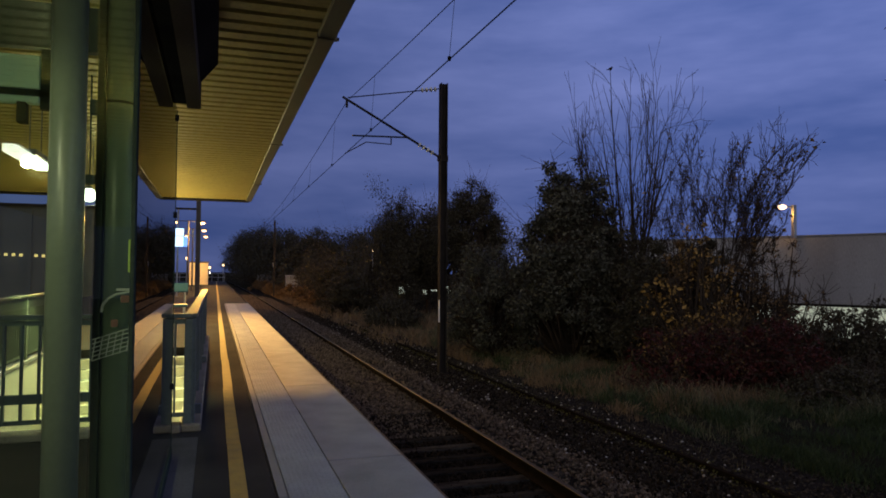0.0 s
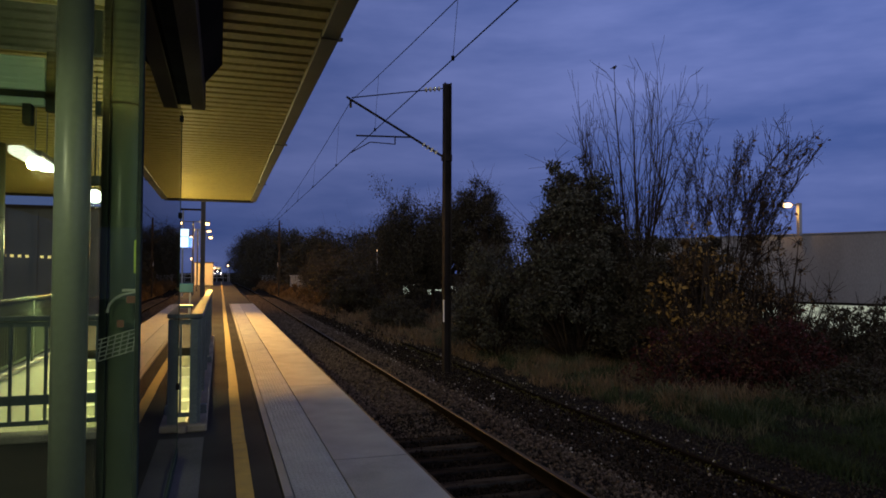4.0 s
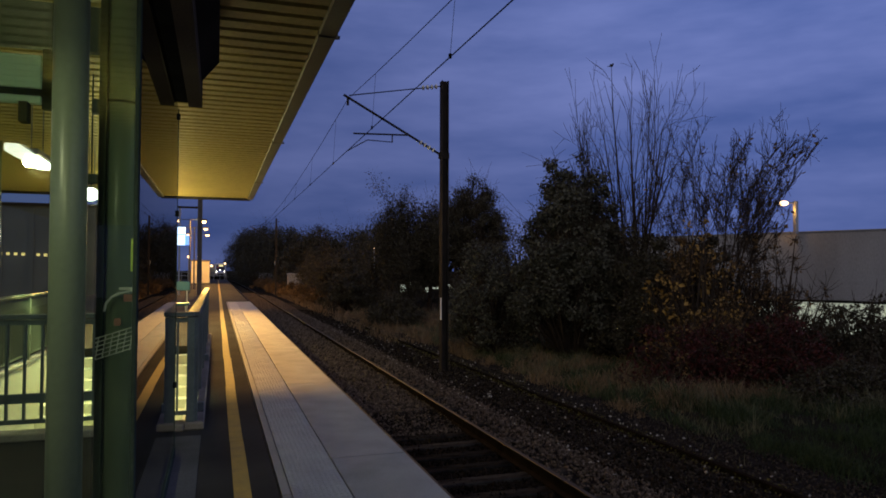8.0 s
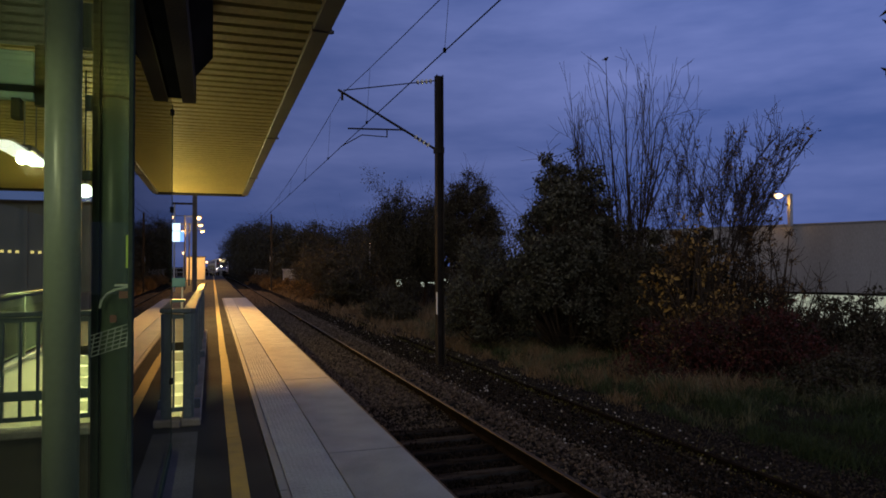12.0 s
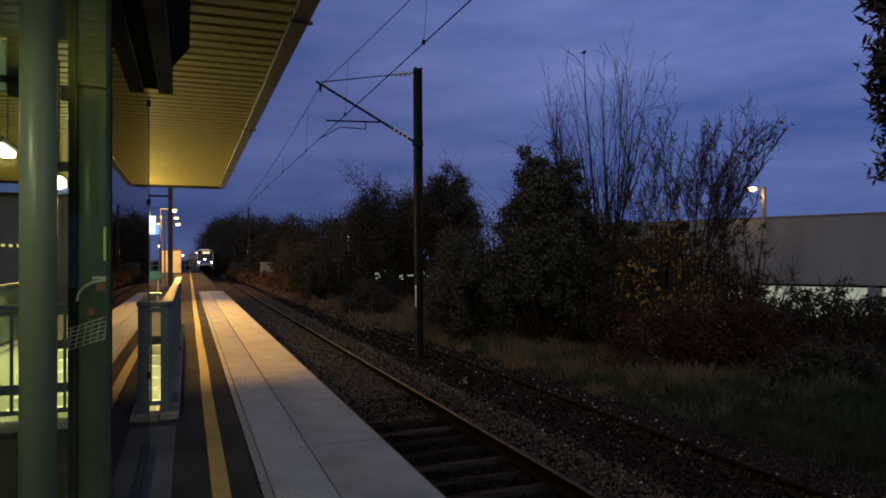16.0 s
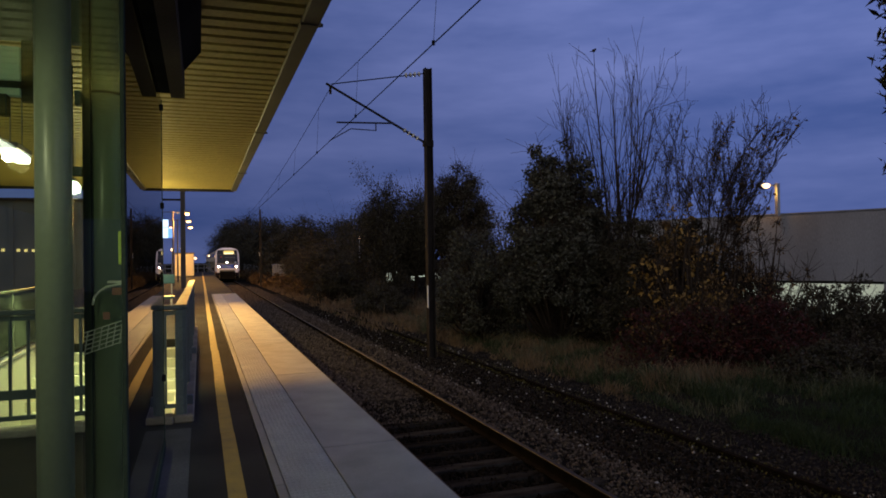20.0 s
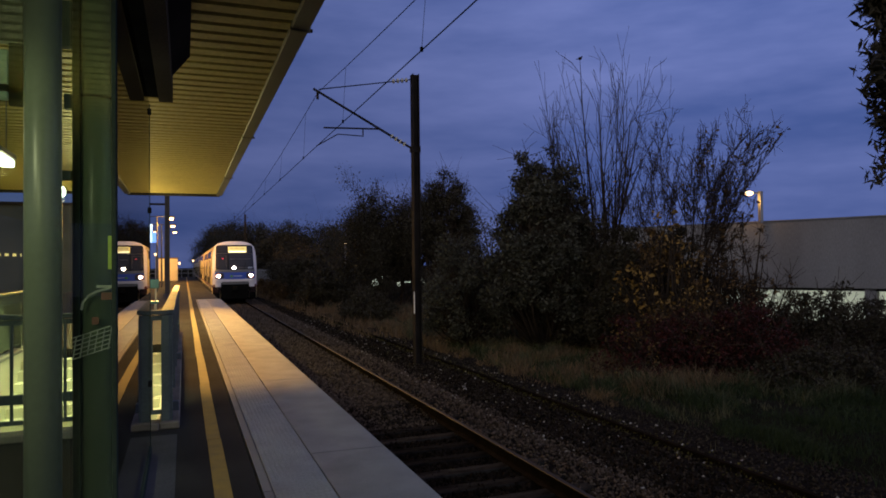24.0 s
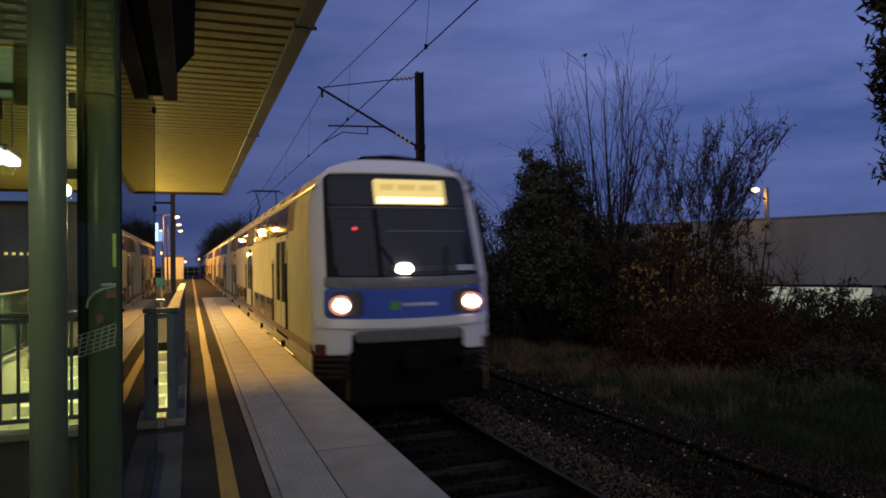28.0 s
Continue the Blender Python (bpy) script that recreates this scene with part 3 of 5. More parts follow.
for k in range(6):
    part("grid_line", tube(bmesh.new(), (-0.10, 0, -0.03 + 0.02 * k), (0.06, 0, 0.02 + 0.02 * k), 0.0025, sides=4), M_REFLPALE, mark)
    part("grid_line", tube(bmesh.new(), (-0.10 + 0.03 * k, 0, -0.03 + 0.008 * k), (-0.085 + 0.03 * k, 0, 0.075 + 0.008 * k), 0.0025, sides=4), M_REFLPALE, mark)

# bright green reflection on the glass, put in as a coloured strip
strip = thing("green_reflection", (-0.392, 3.664, 1.59), "narrow yellow-green reflection built as a strip on the glass", "sticker")
M_LIME = material("yellow_green_reflection", (0.30, 0.42, 0.08), (0.22, 0.33, 0.06), 20, 0.5, bump=0)
part("reflected_strip", B(-0.009, 0.009, -0.001, 0.001, 0.0, 0.16), M_LIME, strip)


def round_column(name, at, r, zj):
    c = thing(name, at, "round green-grey painted steel column of the platform roof", "column", "roof columns")
    part("shaft", T((0, 0, 0), (0, 0, 3.77), r, sides=40), M_COLUMN, c, smooth=False).data.polygons.foreach_set("use_smooth", [True] * 42)
    part("joint_ring", T((0, 0, zj), (0, 0, zj + 0.012), r + 0.004, sides=40), M_FRAME, c)
    part("base_plate", T((0, 0, 0), (0, 0, 0.03), r + 0.06, sides=20), M_FRAME, c)
    return c


round_column("roof_column", (-0.655, 3.56, 0), 0.076, 3.4)
round_column("roof_column", (-0.470, 3.80, 0), 0.080, 2.425)
for yy in (13.5, 21.0):
    round_column("roof_column", (-3.6, yy, 0), 0.097, 2.5)

# strip lights below the roof; the first two are unseen additions
for k, yy in enumerate((-1.5, 1.7, 5.5, 9.3, 13.1, 16.9, 20.7)):
    sl = thing("strip_light", (-2.08, yy, 2.93), "white fluorescent strip light hanging below the roof", "lamp", "strip lights")
    hous = part("housing", B(-0.09, 0.09, -0.22, 0.52, 0.0, 0.07, 0.01), M_STEEL, sl)
    part("diffuser", B(-0.075, 0.075, -0.14, 0.50, -0.09, -0.002, 0.015), M_TUBE, hous, "glowing white diffuser")
    for dy in (-0.14, 0.42):
        part("hanger", T((0, dy, 0.07), (0, dy, 0.87), 0.008, sides=6), M_STEEL, sl)

# small glowing balls on rods, added for two bright spots beyond the glass
for x, y, z in ((-1.34, 8.51, 2.43), (-1.10, 10.86, 2.29)):
    rl = thing("bright_spot_ball", (x, y, z), "small glowing ball on a thin rod, added for a bright spot", "lamp", "round lamps")
    part("globe", ball(bmesh.new(), (0, 0, 0), 0.075, seg=14, rings=9), M_TUBE, rl, "glowing white globe")
    part("rod", T((0, 0, 0.05), (0, 0, 3.77 - z), 0.009, sides=6), M_FRAME, rl)

# ---------------------------------------------------------------- the line
railway = thing("railway_track", (0, 0, 0), "rusty steel rails with polished heads on worn sleepers in ballast", "railway track", kind="structure")


def rail_sweep(cx, prof, y0, y1, step):
    ys = list(np.arange(y0, min(y1, 75), 15.0)) + list(np.arange(75, y1 + 1, step))
    verts = [(cx + curve_x(y) + x, y, z) for y in ys for x, z in prof]
    k = len(prof)
    faces = [(i * k + j, i * k + (j + 1) % k, (i + 1) * k + (j + 1) % k, (i + 1) * k + j) for i in range(len(ys) - 1) for j in range(k)]
    return verts, faces


PROFILE = [(-0.075, -0.172), (0.075, -0.172), (0.07, -0.155), (0.012, -0.14), (0.01, -0.045), (0.034, -0.036), (0.036, -0.006), (-0.036, -0.006), (-0.034, -0.036), (-0.01, -0.045), (-0.012, -0.14), (-0.07, -0.155)]
HEAD = [(-0.033, -0.0055), (0.033, -0.0055), (0.028, 0.0), (-0.028, 0.0)]
for side in (-0.752, 0.752):
    v, f = rail_sweep(TRACK_X + side, [(x, z + RAIL_Z) for x, z in PROFILE], -30, 420, 10)
    raw("rail", v, f, M_RAIL, railway)
    v, f = rail_sweep(TRACK_X + side, [(x, z + RAIL_Z) for x, z in HEAD], -30, 420, 10)
    raw("rail_head", v, f, M_RAILTOP, railway)["label"] = "polished running surface"

# contact line mast on the east side
MX, MY = 6.26, 19.2
mast = thing("catenary_mast", (MX, MY, -1.3), "dark weathered steel railway mast with a bracket arm", "mast", "catenary masts")
for dx in (-0.09, 0.09):
    part("flange", B(dx - 0.012, dx + 0.012, -0.12, 0.12, 0, 8.42), M_MAST, mast)
part("web", B(-0.08, 0.08, -0.01, 0.01, 0, 8.42), M_MAST, mast)
part("white_plate", B(-0.118, -0.103, -0.11, -0.03, 1.47, 2.10), M_PALEBAR, mast, "white painted marker plate")
part("footing", B(-0.2, 0.2, -0.2, 0.2, -0.3, 0.0, 0.02), M_BED, mast)


def mx(x, z):
    return (x - MX, 0, z + 1.3)


tie = part("top_tie", T(mx(MX - 0.1, 6.97), mx(3.45, 6.48), 0.016, sides=6), M_WIRE, mast, "upper stay rod")
brk = part("bracket_tube", T(mx(MX - 0.1, 4.95), mx(3.30, 6.49), 0.035, sides=8), M_MAST, mast, "sloping bracket tube")
part("registration_tube", T(mx(5.18, 5.47), mx(3.58, 5.42), 0.024, sides=8), M_MAST, mast)
part("steady_arm", T(mx(4.70, 5.24), mx(3.98, 5.26), 0.014, sides=6), M_MAST, mast)
part("steady_arm", T(mx(3.98, 5.26), mx(3.38, 4.90), 0.014, sides=6), M_MAST, mast)
part("drop_bracket", T(mx(4.70, 5.45), mx(4.70, 5.23), 0.018, sides=6), M_MAST, mast)
part("wire_clamp", B(-0.03 + 3.42 - MX, 0.03 + 3.42 - MX, -0.03, 0.03, 6.2 + 1.3, 6.42 + 1.3), M_MAST, mast)
part("arm_foot", B(-0.16, 0.14, -0.06, 0.06, 4.84 + 1.3, 5.02 + 1.3), M_MAST, mast)
for a, b, n, holder in ((mx(MX - 0.2, 6.95), mx(MX - 0.72, 6.87), 4, tie), (mx(MX - 0.28, 5.05), mx(MX - 0.78, 5.32), 4, brk)):
    a, b = Vector(a), Vector(b)
    for i in range(n):
        c = a.lerp(b, (i + 0.5) / n)
        part("insulator", T(c - (b - a).normalized() * 0.025, c + (b - a).normalized() * 0.025, 0.075, 0.05, 12), M_PORCELAIN, holder, "pale ribbed insulator")

far_mast = thing("catenary_mast", (6.35, 81.0, -1.2), "grey weathered steel railway mast beside the line", "mast", "catenary masts")
part("shaft", B(-0.09, 0.09, -0.09, 0.09, 0, 8.6), M_MAST, far_mast)
part("bracket_tube", T((-0.1, 0, 6.0), (-2.9, 0, 7.7), 0.035, sides=6), M_MAST, far_mast)
part("top_tie", T((-0.1, 0, 8.1), (-2.8, 0, 7.7), 0.016, sides=6), M_WIRE, far_mast)
part("shaft_box", B(-0.16, -0.11, -0.1, 0.1, 3.3, 3.8), M_STEEL, far_mast)


def wire(name, label, pts, r, clamp_at=()):
    w = thing(name, (0, 0, 0), label, "wire")
    bm = bmesh.new()
    for a, b in zip(pts, pts[1:]):
        tube(bm, a, b, r, sides=6, caps=False)
    part("strand", bm, M_WIRE, w)
    return w


SPAN = ((-42.5, 3.42), (MY, 3.42), (81, 3.5), (142, 3.3), (204, 2.4))


def carrier_z(y):
    """Height of the carrying wire: it sags between the masts."""
    for (a, _), (b, _) in zip(SPAN, SPAN[1:]):
        if a <= y <= b:
            u = (y - a) / (b - a)
            return 6.38 - 4 * u * (1 - u) * 1.15
    return 6.3


def wire_x(y):
    for (a, xa), (b, xb) in zip(SPAN, SPAN[1:]):
        if a <= y <= b:
            return xa + (xb - xa) * (y - a) / (b - a)
    return 3.4


ys = [-42.5 + 246.5 * i / 80 for i in range(81)]
wire("contact_wire", "taut dark overhead contact wire", [(wire_x(y) - 0.08, y, 4.85) for y in ys[::2]], 0.010)
carrier = wire("carrier_wire", "sagging dark overhead carrier wire with droppers", [(wire_x(y), y, carrier_z(y)) for y in ys], 0.008)
y = -40.7
while y < 140:
    if abs(y - MY) > 2:
        part("dropper", T((wire_x(y), y, carrier_z(y)), (wire_x(y) - 0.08, y, 4.85), 0.004, sides=5), M_WIRE, carrier)
        part("dropper_clip", B(wire_x(y) - 0.10, wire_x(y) - 0.06, y - 0.02, y + 0.02, 4.83, 4.90), M_WIRE, carrier)
    y += 5.63

# old mossy edging on the far side of the line
old_rail = thing("disused_rail", (7.05, 0, -1.40), "disused rusty rail overgrown with moss", "rail", kind="structure")
v, f = rail_sweep(0, [(x, z + 0.17) for x, z in PROFILE], -10, 100, 20)
raw("rail", v, f, M_RAIL, old_rail)
rg = np.random.default_rng(11)
n = 12000
cc = np.stack([rg.normal(0.0, 0.13, n), rg.uniform(4, 60, n), rg.uniform(0.0, 0.14, n)], 1)
v, f = quads(cc, 0.020, 0.014, rg)
tagged(raw("moss", v, f, M_MOSS, old_rail), kind="stuff")

# ---------------------------------------------------------------- far end of the platform


def double_lamp(at):
    s = thing("platform_lamp", at, "pale steel lamp post with two glowing orange heads", "street lamp", "platform lamps")
    part("post", T((0, 0, 0), (0, 0, 5.0), 0.07, 0.045, 10), M_POST, s)
    part("arm", T((-0.85, 0, 4.95), (0.85, 0, 4.95), 0.025, sides=8), M_POST, s)
    for dx in (-0.85, 0.85):
        hd = part("head", B(dx - 0.22, dx + 0.22, -0.12, 0.12, 4.90, 5.0, 0.03), M_POST, s)
        part("bowl", ball(bmesh.new(), (dx, 0, 4.84), 0.15, (1.25, 0.9, 0.65)), M_LAMP, hd, "glowing orange bowl")
    return s


for yy in (49.7, 59.2, 69.8):
    double_lamp((-1.76, yy, 0))

left_mast = thing("platform_mast", (-1.05, 46.0, 0), "dark steel mast with a side arm and an added, unseen floodlight on top", "mast")
for dx in (-0.12, 0.12):
    part("flange", B(dx - 0.02, dx + 0.02, -0.13, 0.13, 0, 10.9), M_POST, left_mast)
part("web", B(-0.1, 0.1, -0.02, 0.02, 0, 10.9), M_POST, left_mast)
# housing and mast top added to carry the unseen floodlight
part("floodlight", B(-0.3, 0.3, -0.45, -0.14, 10.75, 10.95, 0.03), M_POST, left_mast, "unseen floodlight added on the mast top")
part("arm", B(-1.35, -0.14, -0.05, 0.05, 5.40, 5.52), M_MAST, left_mast)

sign = thing("lit_sign", (-2.22, 46.5, 0), "lit white and blue information sign on a pole", "sign")
part("upper_board", B(-0.40, 0.30, -0.08, 0.08, 3.80, 4.25, 0.01), M_SIGNGLOW, sign, "glowing white board")
part("lower_board", B(-0.42, 0.28, -0.08, 0.08, 3.12, 3.75, 0.01), M_SIGNGLOW, sign, "glowing white board")
part("side_board", B(0.29, 0.52, -0.08, 0.08, 3.12, 3.75, 0.01), M_SIGNBLUE, sign, "glowing blue board")
part("sign_pole", T((-0.05, 0.12, 0), (-0.05, 0.12, 5.6), 0.055, sides=10), M_STEEL, sign)

hut = thing("equipment_hut", (-1.82, 86.5, 0), "cream painted equipment hut on the platform", "hut")
part("wall", B(-1.02, 1.02, -1, 1.4, 0, 2.55, 0.03), M_CREAM, hut)
part("roof", B(-1.1, 1.1, -1.1, 1.5, 2.55, 2.68, 0.02), M_GUTTER, hut)
hut_door = part("door", B(0.05, 0.9, -1.03, -1.0, 0.05, 2.1), M_CREAM, hut)
part("door_handle", B(0.15, 0.2, -1.08, -1.03, 1.0, 1.15), M_STEEL, hut_door)
lampb = thing("wall_lamp", (0.0 - 0.62, 85.4, 2.0), "small glowing wall lamp on the hut", "lamp")
part("glass", ball(bmesh.new(), (0, 0, 0), 0.13), M_LAMP, lampb)
part("bracket", B(-0.2, 0.02, 0.05, 0.12, -0.05, 0.05), M_STEEL, lampb)
for x, yy, z in ((-2.85, 78, 2.92), (-1.95, 80, 2.92), (1.15, 112, 2.5)):
    s = thing("distant_lamp", (x, yy, 0), "small distant lamp on a thin post", "street lamp", "distant lamps")
    part("post", T((0, 0, 0), (0, 0, z), 0.05, sides=8), M_STEEL, s)
    part("bowl", ball(bmesh.new(), (0, -0.05, z), 0.14), M_LAMP, s)

fence = thing("platform_end_fence", (0, 112, 0), "pale steel fence across the end of the platform", "fence")
for x in np.arange(-6, 1.45, 0.92):
    part("post", T((x, 0, 0), (x, 0, 1.25), 0.04, sides=8), M_STEEL, fence)
for z in (0.65, 1.2):
    part("rail", T((-6, 0, z), (1.4, 0, z), 0.035, sides=8), M_STEEL, fence)

bench = thing("teal_bench", (-1.20, 24.5, 0), "teal plastic bench on steel legs", "bench")
part("seat", B(-0.55, 0.35, -0.25, 0.25, 0.42, 0.50, 0.02), M_TEAL, bench)
part("backrest", B(-0.55, 0.35, 0.22, 0.28, 0.90, 1.20, 0.02), M_TEAL, bench)
for dx in (-0.45, 0.25):
    part("leg", B(dx - 0.03, dx + 0.03, -0.2, 0.2, 0, 0.42), M_STEEL, bench)
    part("back_post", B(dx - 0.02, dx + 0.02, 0.281, 0.32, 0, 1.15), M_STEEL, bench)

# ---------------------------------------------------------------- the train


def front_y(x, z):
    """The curved nose: how far back the skin lies at x, z (z above the rail)."""
    s = 0.06 * max(0, 1.5 - z) if z < 1.5 else (0.03 * (z - 1.5) if z < 2.2 else 0.021 + 0.36 * (z - 2.2))
    s += 0.9 * max(0.0, z - 3.84) ** 1.5
    return s + 0.10 * (abs(x) / 1.46) ** 2 + 0.26 * (abs(x) / 1.46) ** 9


def half_width(z):
    pts = [(0.3, 1.42), (0.9, 1.46), (2.9, 1.46), (3.5, 1.41), (3.85, 1.30), (4.05, 1.10), (4.17, 0.76), (4.235, 0.38), (4.26, 0.0)]
    for (a, wa), (b, wb) in zip(pts, pts[1:]):
        if a <= z <= b:
            return wa + (wb - wa) * (z - a) / (b - a)
    return 1.42 if z < 0.3 else 0.0


def skin(x0, x1, z0, z1, out, nx=10, nz=6, taper=0.0, thick=0.02):
    """A patch of the nose that stands proud by out, with turned-in edges."""
    bm = bmesh.new()
    grid = []
    for j in range(nz + 1):
        z = z0 + (z1 - z0) * j / nz
        row = []
        for i in range(nx + 1):
            x = x0 + (x1 - x0) * i / nx
            x *= 1 - taper * (z - z0)
            lim = half_width(z) - 0.012
            x = max(-lim, min(lim, x))
            row.append(bm.verts.new((x, front_y(x, z) - out, z)))
        grid.append(row)
    for j in range(nz):
        for i in range(nx):
            bm.faces.new((grid[j][i], grid[j][i + 1], grid[j + 1][i + 1], grid[j + 1][i]))
    rim = [e for e in bm.edges if len(e.link_faces) == 1]
    new_geom = bmesh.ops.extrude_edge_only(bm, edges=rim)["geom"]
    for vv in (g for g in new_geom if isinstance(g, bmesh.types.BMVert)):
        vv.co.y += out + thick
    bmesh.ops.recalc_face_normals(bm, faces=bm.faces)
    return bm


def panel(xl, xr, zb, zt, out, r=0.0, sag_b=0.0, sag_t=0.0, nx=24, nz=10, lean=0.0, thick=0.02):
    """A rounded panel on the nose: r rounds its corners, the sags bend its lower and upper edges up at the sides, lean narrows it upwards."""
    bm = bmesh.new()
    xm, hw, grid = (xl + xr) / 2, (xr - xl) / 2, []
    for j in range(nz + 1):
        v = 0.5 - 0.5 * math.cos(math.pi * j / nz)
        d = min(v, 1 - v) * (zt - zb)
        inset = r - math.sqrt(max(0.0, r * r - (r - d) ** 2)) if d < r else 0.0
        row = []
        for i in range(nx + 1):
            u = -1 + 2 * i / nx
            u = 0.4 * u + 0.6 * math.sin(math.pi / 2 * u)
            x = xm + (hw - inset - lean * v * (zt - zb)) * u
            q = (x / 1.46) ** 2
            z = (zb + sag_b * q) * (1 - v) + (zt + sag_t * q) * v
            lim = half_width(z) - 0.008
            x = max(-lim, min(lim, x))
            row.append(bm.verts.new((x, front_y(x, z) - out, z)))
        grid.append(row)
    for j in range(nz):
        for i in range(nx):
            bm.faces.new((grid[j][i], grid[j][i + 1], grid[j + 1][i + 1], grid[j + 1][i]))
    rim = [e for e in bm.edges if len(e.link_faces) == 1]
    for vv in (g for g in bmesh.ops.extrude_edge_only(bm, edges=rim)["geom"] if isinstance(g, bmesh.types.BMVert)):
        vv.co.y += out + thick
    bmesh.ops.recalc_face_normals(bm, faces=bm.faces)
    for f in bm.faces:
        f.smooth = len(f.verts) == 4 and abs(f.normal.y) > 0.12
    return bm


def car_shell(y0, y1, nose):
    zs = [0.34, 0.6, 0.9, 1.5, 2.2, 2.9, 3.2, 3.5, 3.7, 3.85, 3.98, 4.08, 4.15, 4.2, 4.235, 4.26]
    ring = [(half_width(z), z) for z in zs]
    ring = ring[:-1] + [(0.0, 4.26)] + [(-x, z) for x, z in reversed(ring[:-1])]
    bm = bmesh.new()
    rows = []
    for y in (y0, (y0 + y1) / 2, y1):
        rows.append([bm.verts.new((x, (y + front_y(x, z) * (1 if nose and y == y0 else 0)), z)) for x, z in ring])
    for a, b in zip(rows, rows[1:]):
        for i in range(len(ring) - 1):
            bm.faces.new((a[i], a[i + 1], b[i + 1], b[i]))
        bm.faces.new((a[-1], a[0], b[0], b[-1]))
    half = len(zs)
    for row in (rows[0], rows[-1]):
        for i in range(half - 1):
            j = len(ring) - 1 - i
            if j - 1 > i + 1:
                bm.faces.new((row[i], row[i + 1], row[j - 1], row[j]))
            elif j - 1 == i + 1:
                bm.faces.new((row[i], row[i + 1], row[j]))
    bmesh.ops.recalc_face_normals(bm, faces=bm.faces)
    return bm


def side_plate(y0, y1, z0, z1, out, side):
    """A plate that follows the side of a carriage."""
    bm = bmesh.new()
    n = 4
    rows = []
    for k in range(n + 1):
        z = z0 + (z1 - z0) * k / n
        x = (half_width(z) + out) * side
        xi = (half_width(z) - 0.02) * side
        rows.append([bm.verts.new(p) for p in ((xi, y0, z), (x, y0, z), (x, y1, z), (xi, y1, z))])
    for a, b in zip(rows, rows[1:]):
        for i in range(3):
            bm.faces.new((a[i], a[i + 1], b[i + 1], b[i]))
    bm.faces.new(rows[0])
    bm.faces.new(rows[-1][::-1])
    bmesh.ops.recalc_face_normals(bm, faces=bm.faces)
    return bm


def build_train():
    tr = thing("double_deck_train", (TRACK_X, 10.4, RAIL_Z), "white and blue double-deck electric train with lit headlights", "train")
    cars = 4
    length = 24.4
    for c in range(cars):
        y0 = c * length
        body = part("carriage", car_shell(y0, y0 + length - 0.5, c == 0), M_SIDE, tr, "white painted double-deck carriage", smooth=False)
        for side in (-1, 1):
            for yd in (4.1, 12.0, 19.9):
                part("door_frame", side_plate(y0 + yd - 0.95, y0 + yd + 0.95, 1.04, 3.10, 0.006, side), M_UNDER, body, "dark rubber door surround")
                d = part("door", side_plate(y0 + yd - 0.85, y0 + yd + 0.85, 1.10, 3.06, 0.012, side), M_DOOR, body, "white double door with sodium warmth in its colour")
                for o in (-0.42, 0.42):
                    part("door_window", side_plate(y0 + yd + o - 0.30, y0 + yd + o + 0.30, 1.74, 2.94, 0.018, side), M_SIDEGLASS, body)
                part("door_gap", side_plate(y0 + yd - 0.012, y0 + yd + 0.012, 1.10, 3.06, 0.015, side), M_UNDER, body)
                for o in (-1.08, 1.08):
                    x = side * (half_width(2.0) + 0.05)
                    part("grab_rail", T((x, y0 + yd + o, 1.25), (x, y0 + yd + o, 2.5), 0.02, sides=6), M_MAST, body)
                part("route_panel", side_plate(y0 + yd + 1.3, y0 + yd + 1.75, 2.35, 2.6, 0.008, side), M_GREYPAINT, body)
            for k in range(7):
                ya = y0 + 2.2 + 3.1 * k
                part("locker", side_plate(ya, ya + 1.5, 0.40, 0.70, 0.006, side), M_UNDER, body, "sooty equipment locker")
            for k in range(11):
                part("roof_vent", side_plate(y0 + 2.6 + 1.9 * k, y0 + 3.5 + 1.9 * k, 3.79, 3.93, 0.008, side), M_BROWNBAND, body, "dark roof-edge vent")
            for k in range(5):
                x = side * (half_width(0.9) + 0.03)
                part("side_pipe", T((x, y0 + 2.1 + 4.4 * k, 0.86), (x, y0 + 5.3 + 4.4 * k, 0.86), 0.02, sides=6), M_DIMFRAME, body)
                part("pipe_bracket", B(x - 0.03, x + 0.03, y0 + 3.6 + 4.4 * k, y0 + 3.75 + 4.4 * k, 0.62, 0.98), M_UNDER, body)
            part("roof_gutter", side_plate(y0 + 0.6, y0 + length - 0.6, 3.70, 3.74, 0.02, side), M_GREYPAINT, body)
            part("window_band", side_plate(y0 + 2.4, y0 + length - 1.0, 3.10, 3.66, 0.006, side), M_BROWNBAND, body, "brown tinted window band")
            for a, b in ((5.6, 10.6), (13.5, 18.5)):
                part("lower_panel", side_plate(y0 + a, y0 + b, 1.00, 1.72, 0.010, side), M_GREYPAINT, body, "grey panel")
                for k in range(3):
                    ya = y0 + a + 0.15 + k * 1.6
                    part("lower_window", side_plate(ya, ya + 1.35, 1.22, 1.70, 0.016, side), M_SIDEGLASS, body)
                    part("upper_window", side_plate(ya, ya + 1.35, 3.12, 3.62, 0.016, side), M_SIDEGLASS, body)
            part("upper_window", side_plate(y0 + 3.3, y0 + 5.6, 3.14, 3.62, 0.014, side), M_SIDEGLASS, body)
            part("stripe", side_plate(y0 + (0.35 if c == 0 else 0.1), y0 + length - 0.6, 1.10, 1.24, 0.014, side), M_RED, body, "dark red stripe")
            for k in range(8):
                part("door_step", side_plate(y0 + 1.6 + 2.9 * k, y0 + 2.5 + 2.9 * k, 0.74, 0.80, 0.05, side), M_DIMFRAME, body)
        part("underframe", B(-1.25, 1.25, y0 + 0.5, y0 + length - 0.9, 0.2, 0.6), M_UNDER, tr)
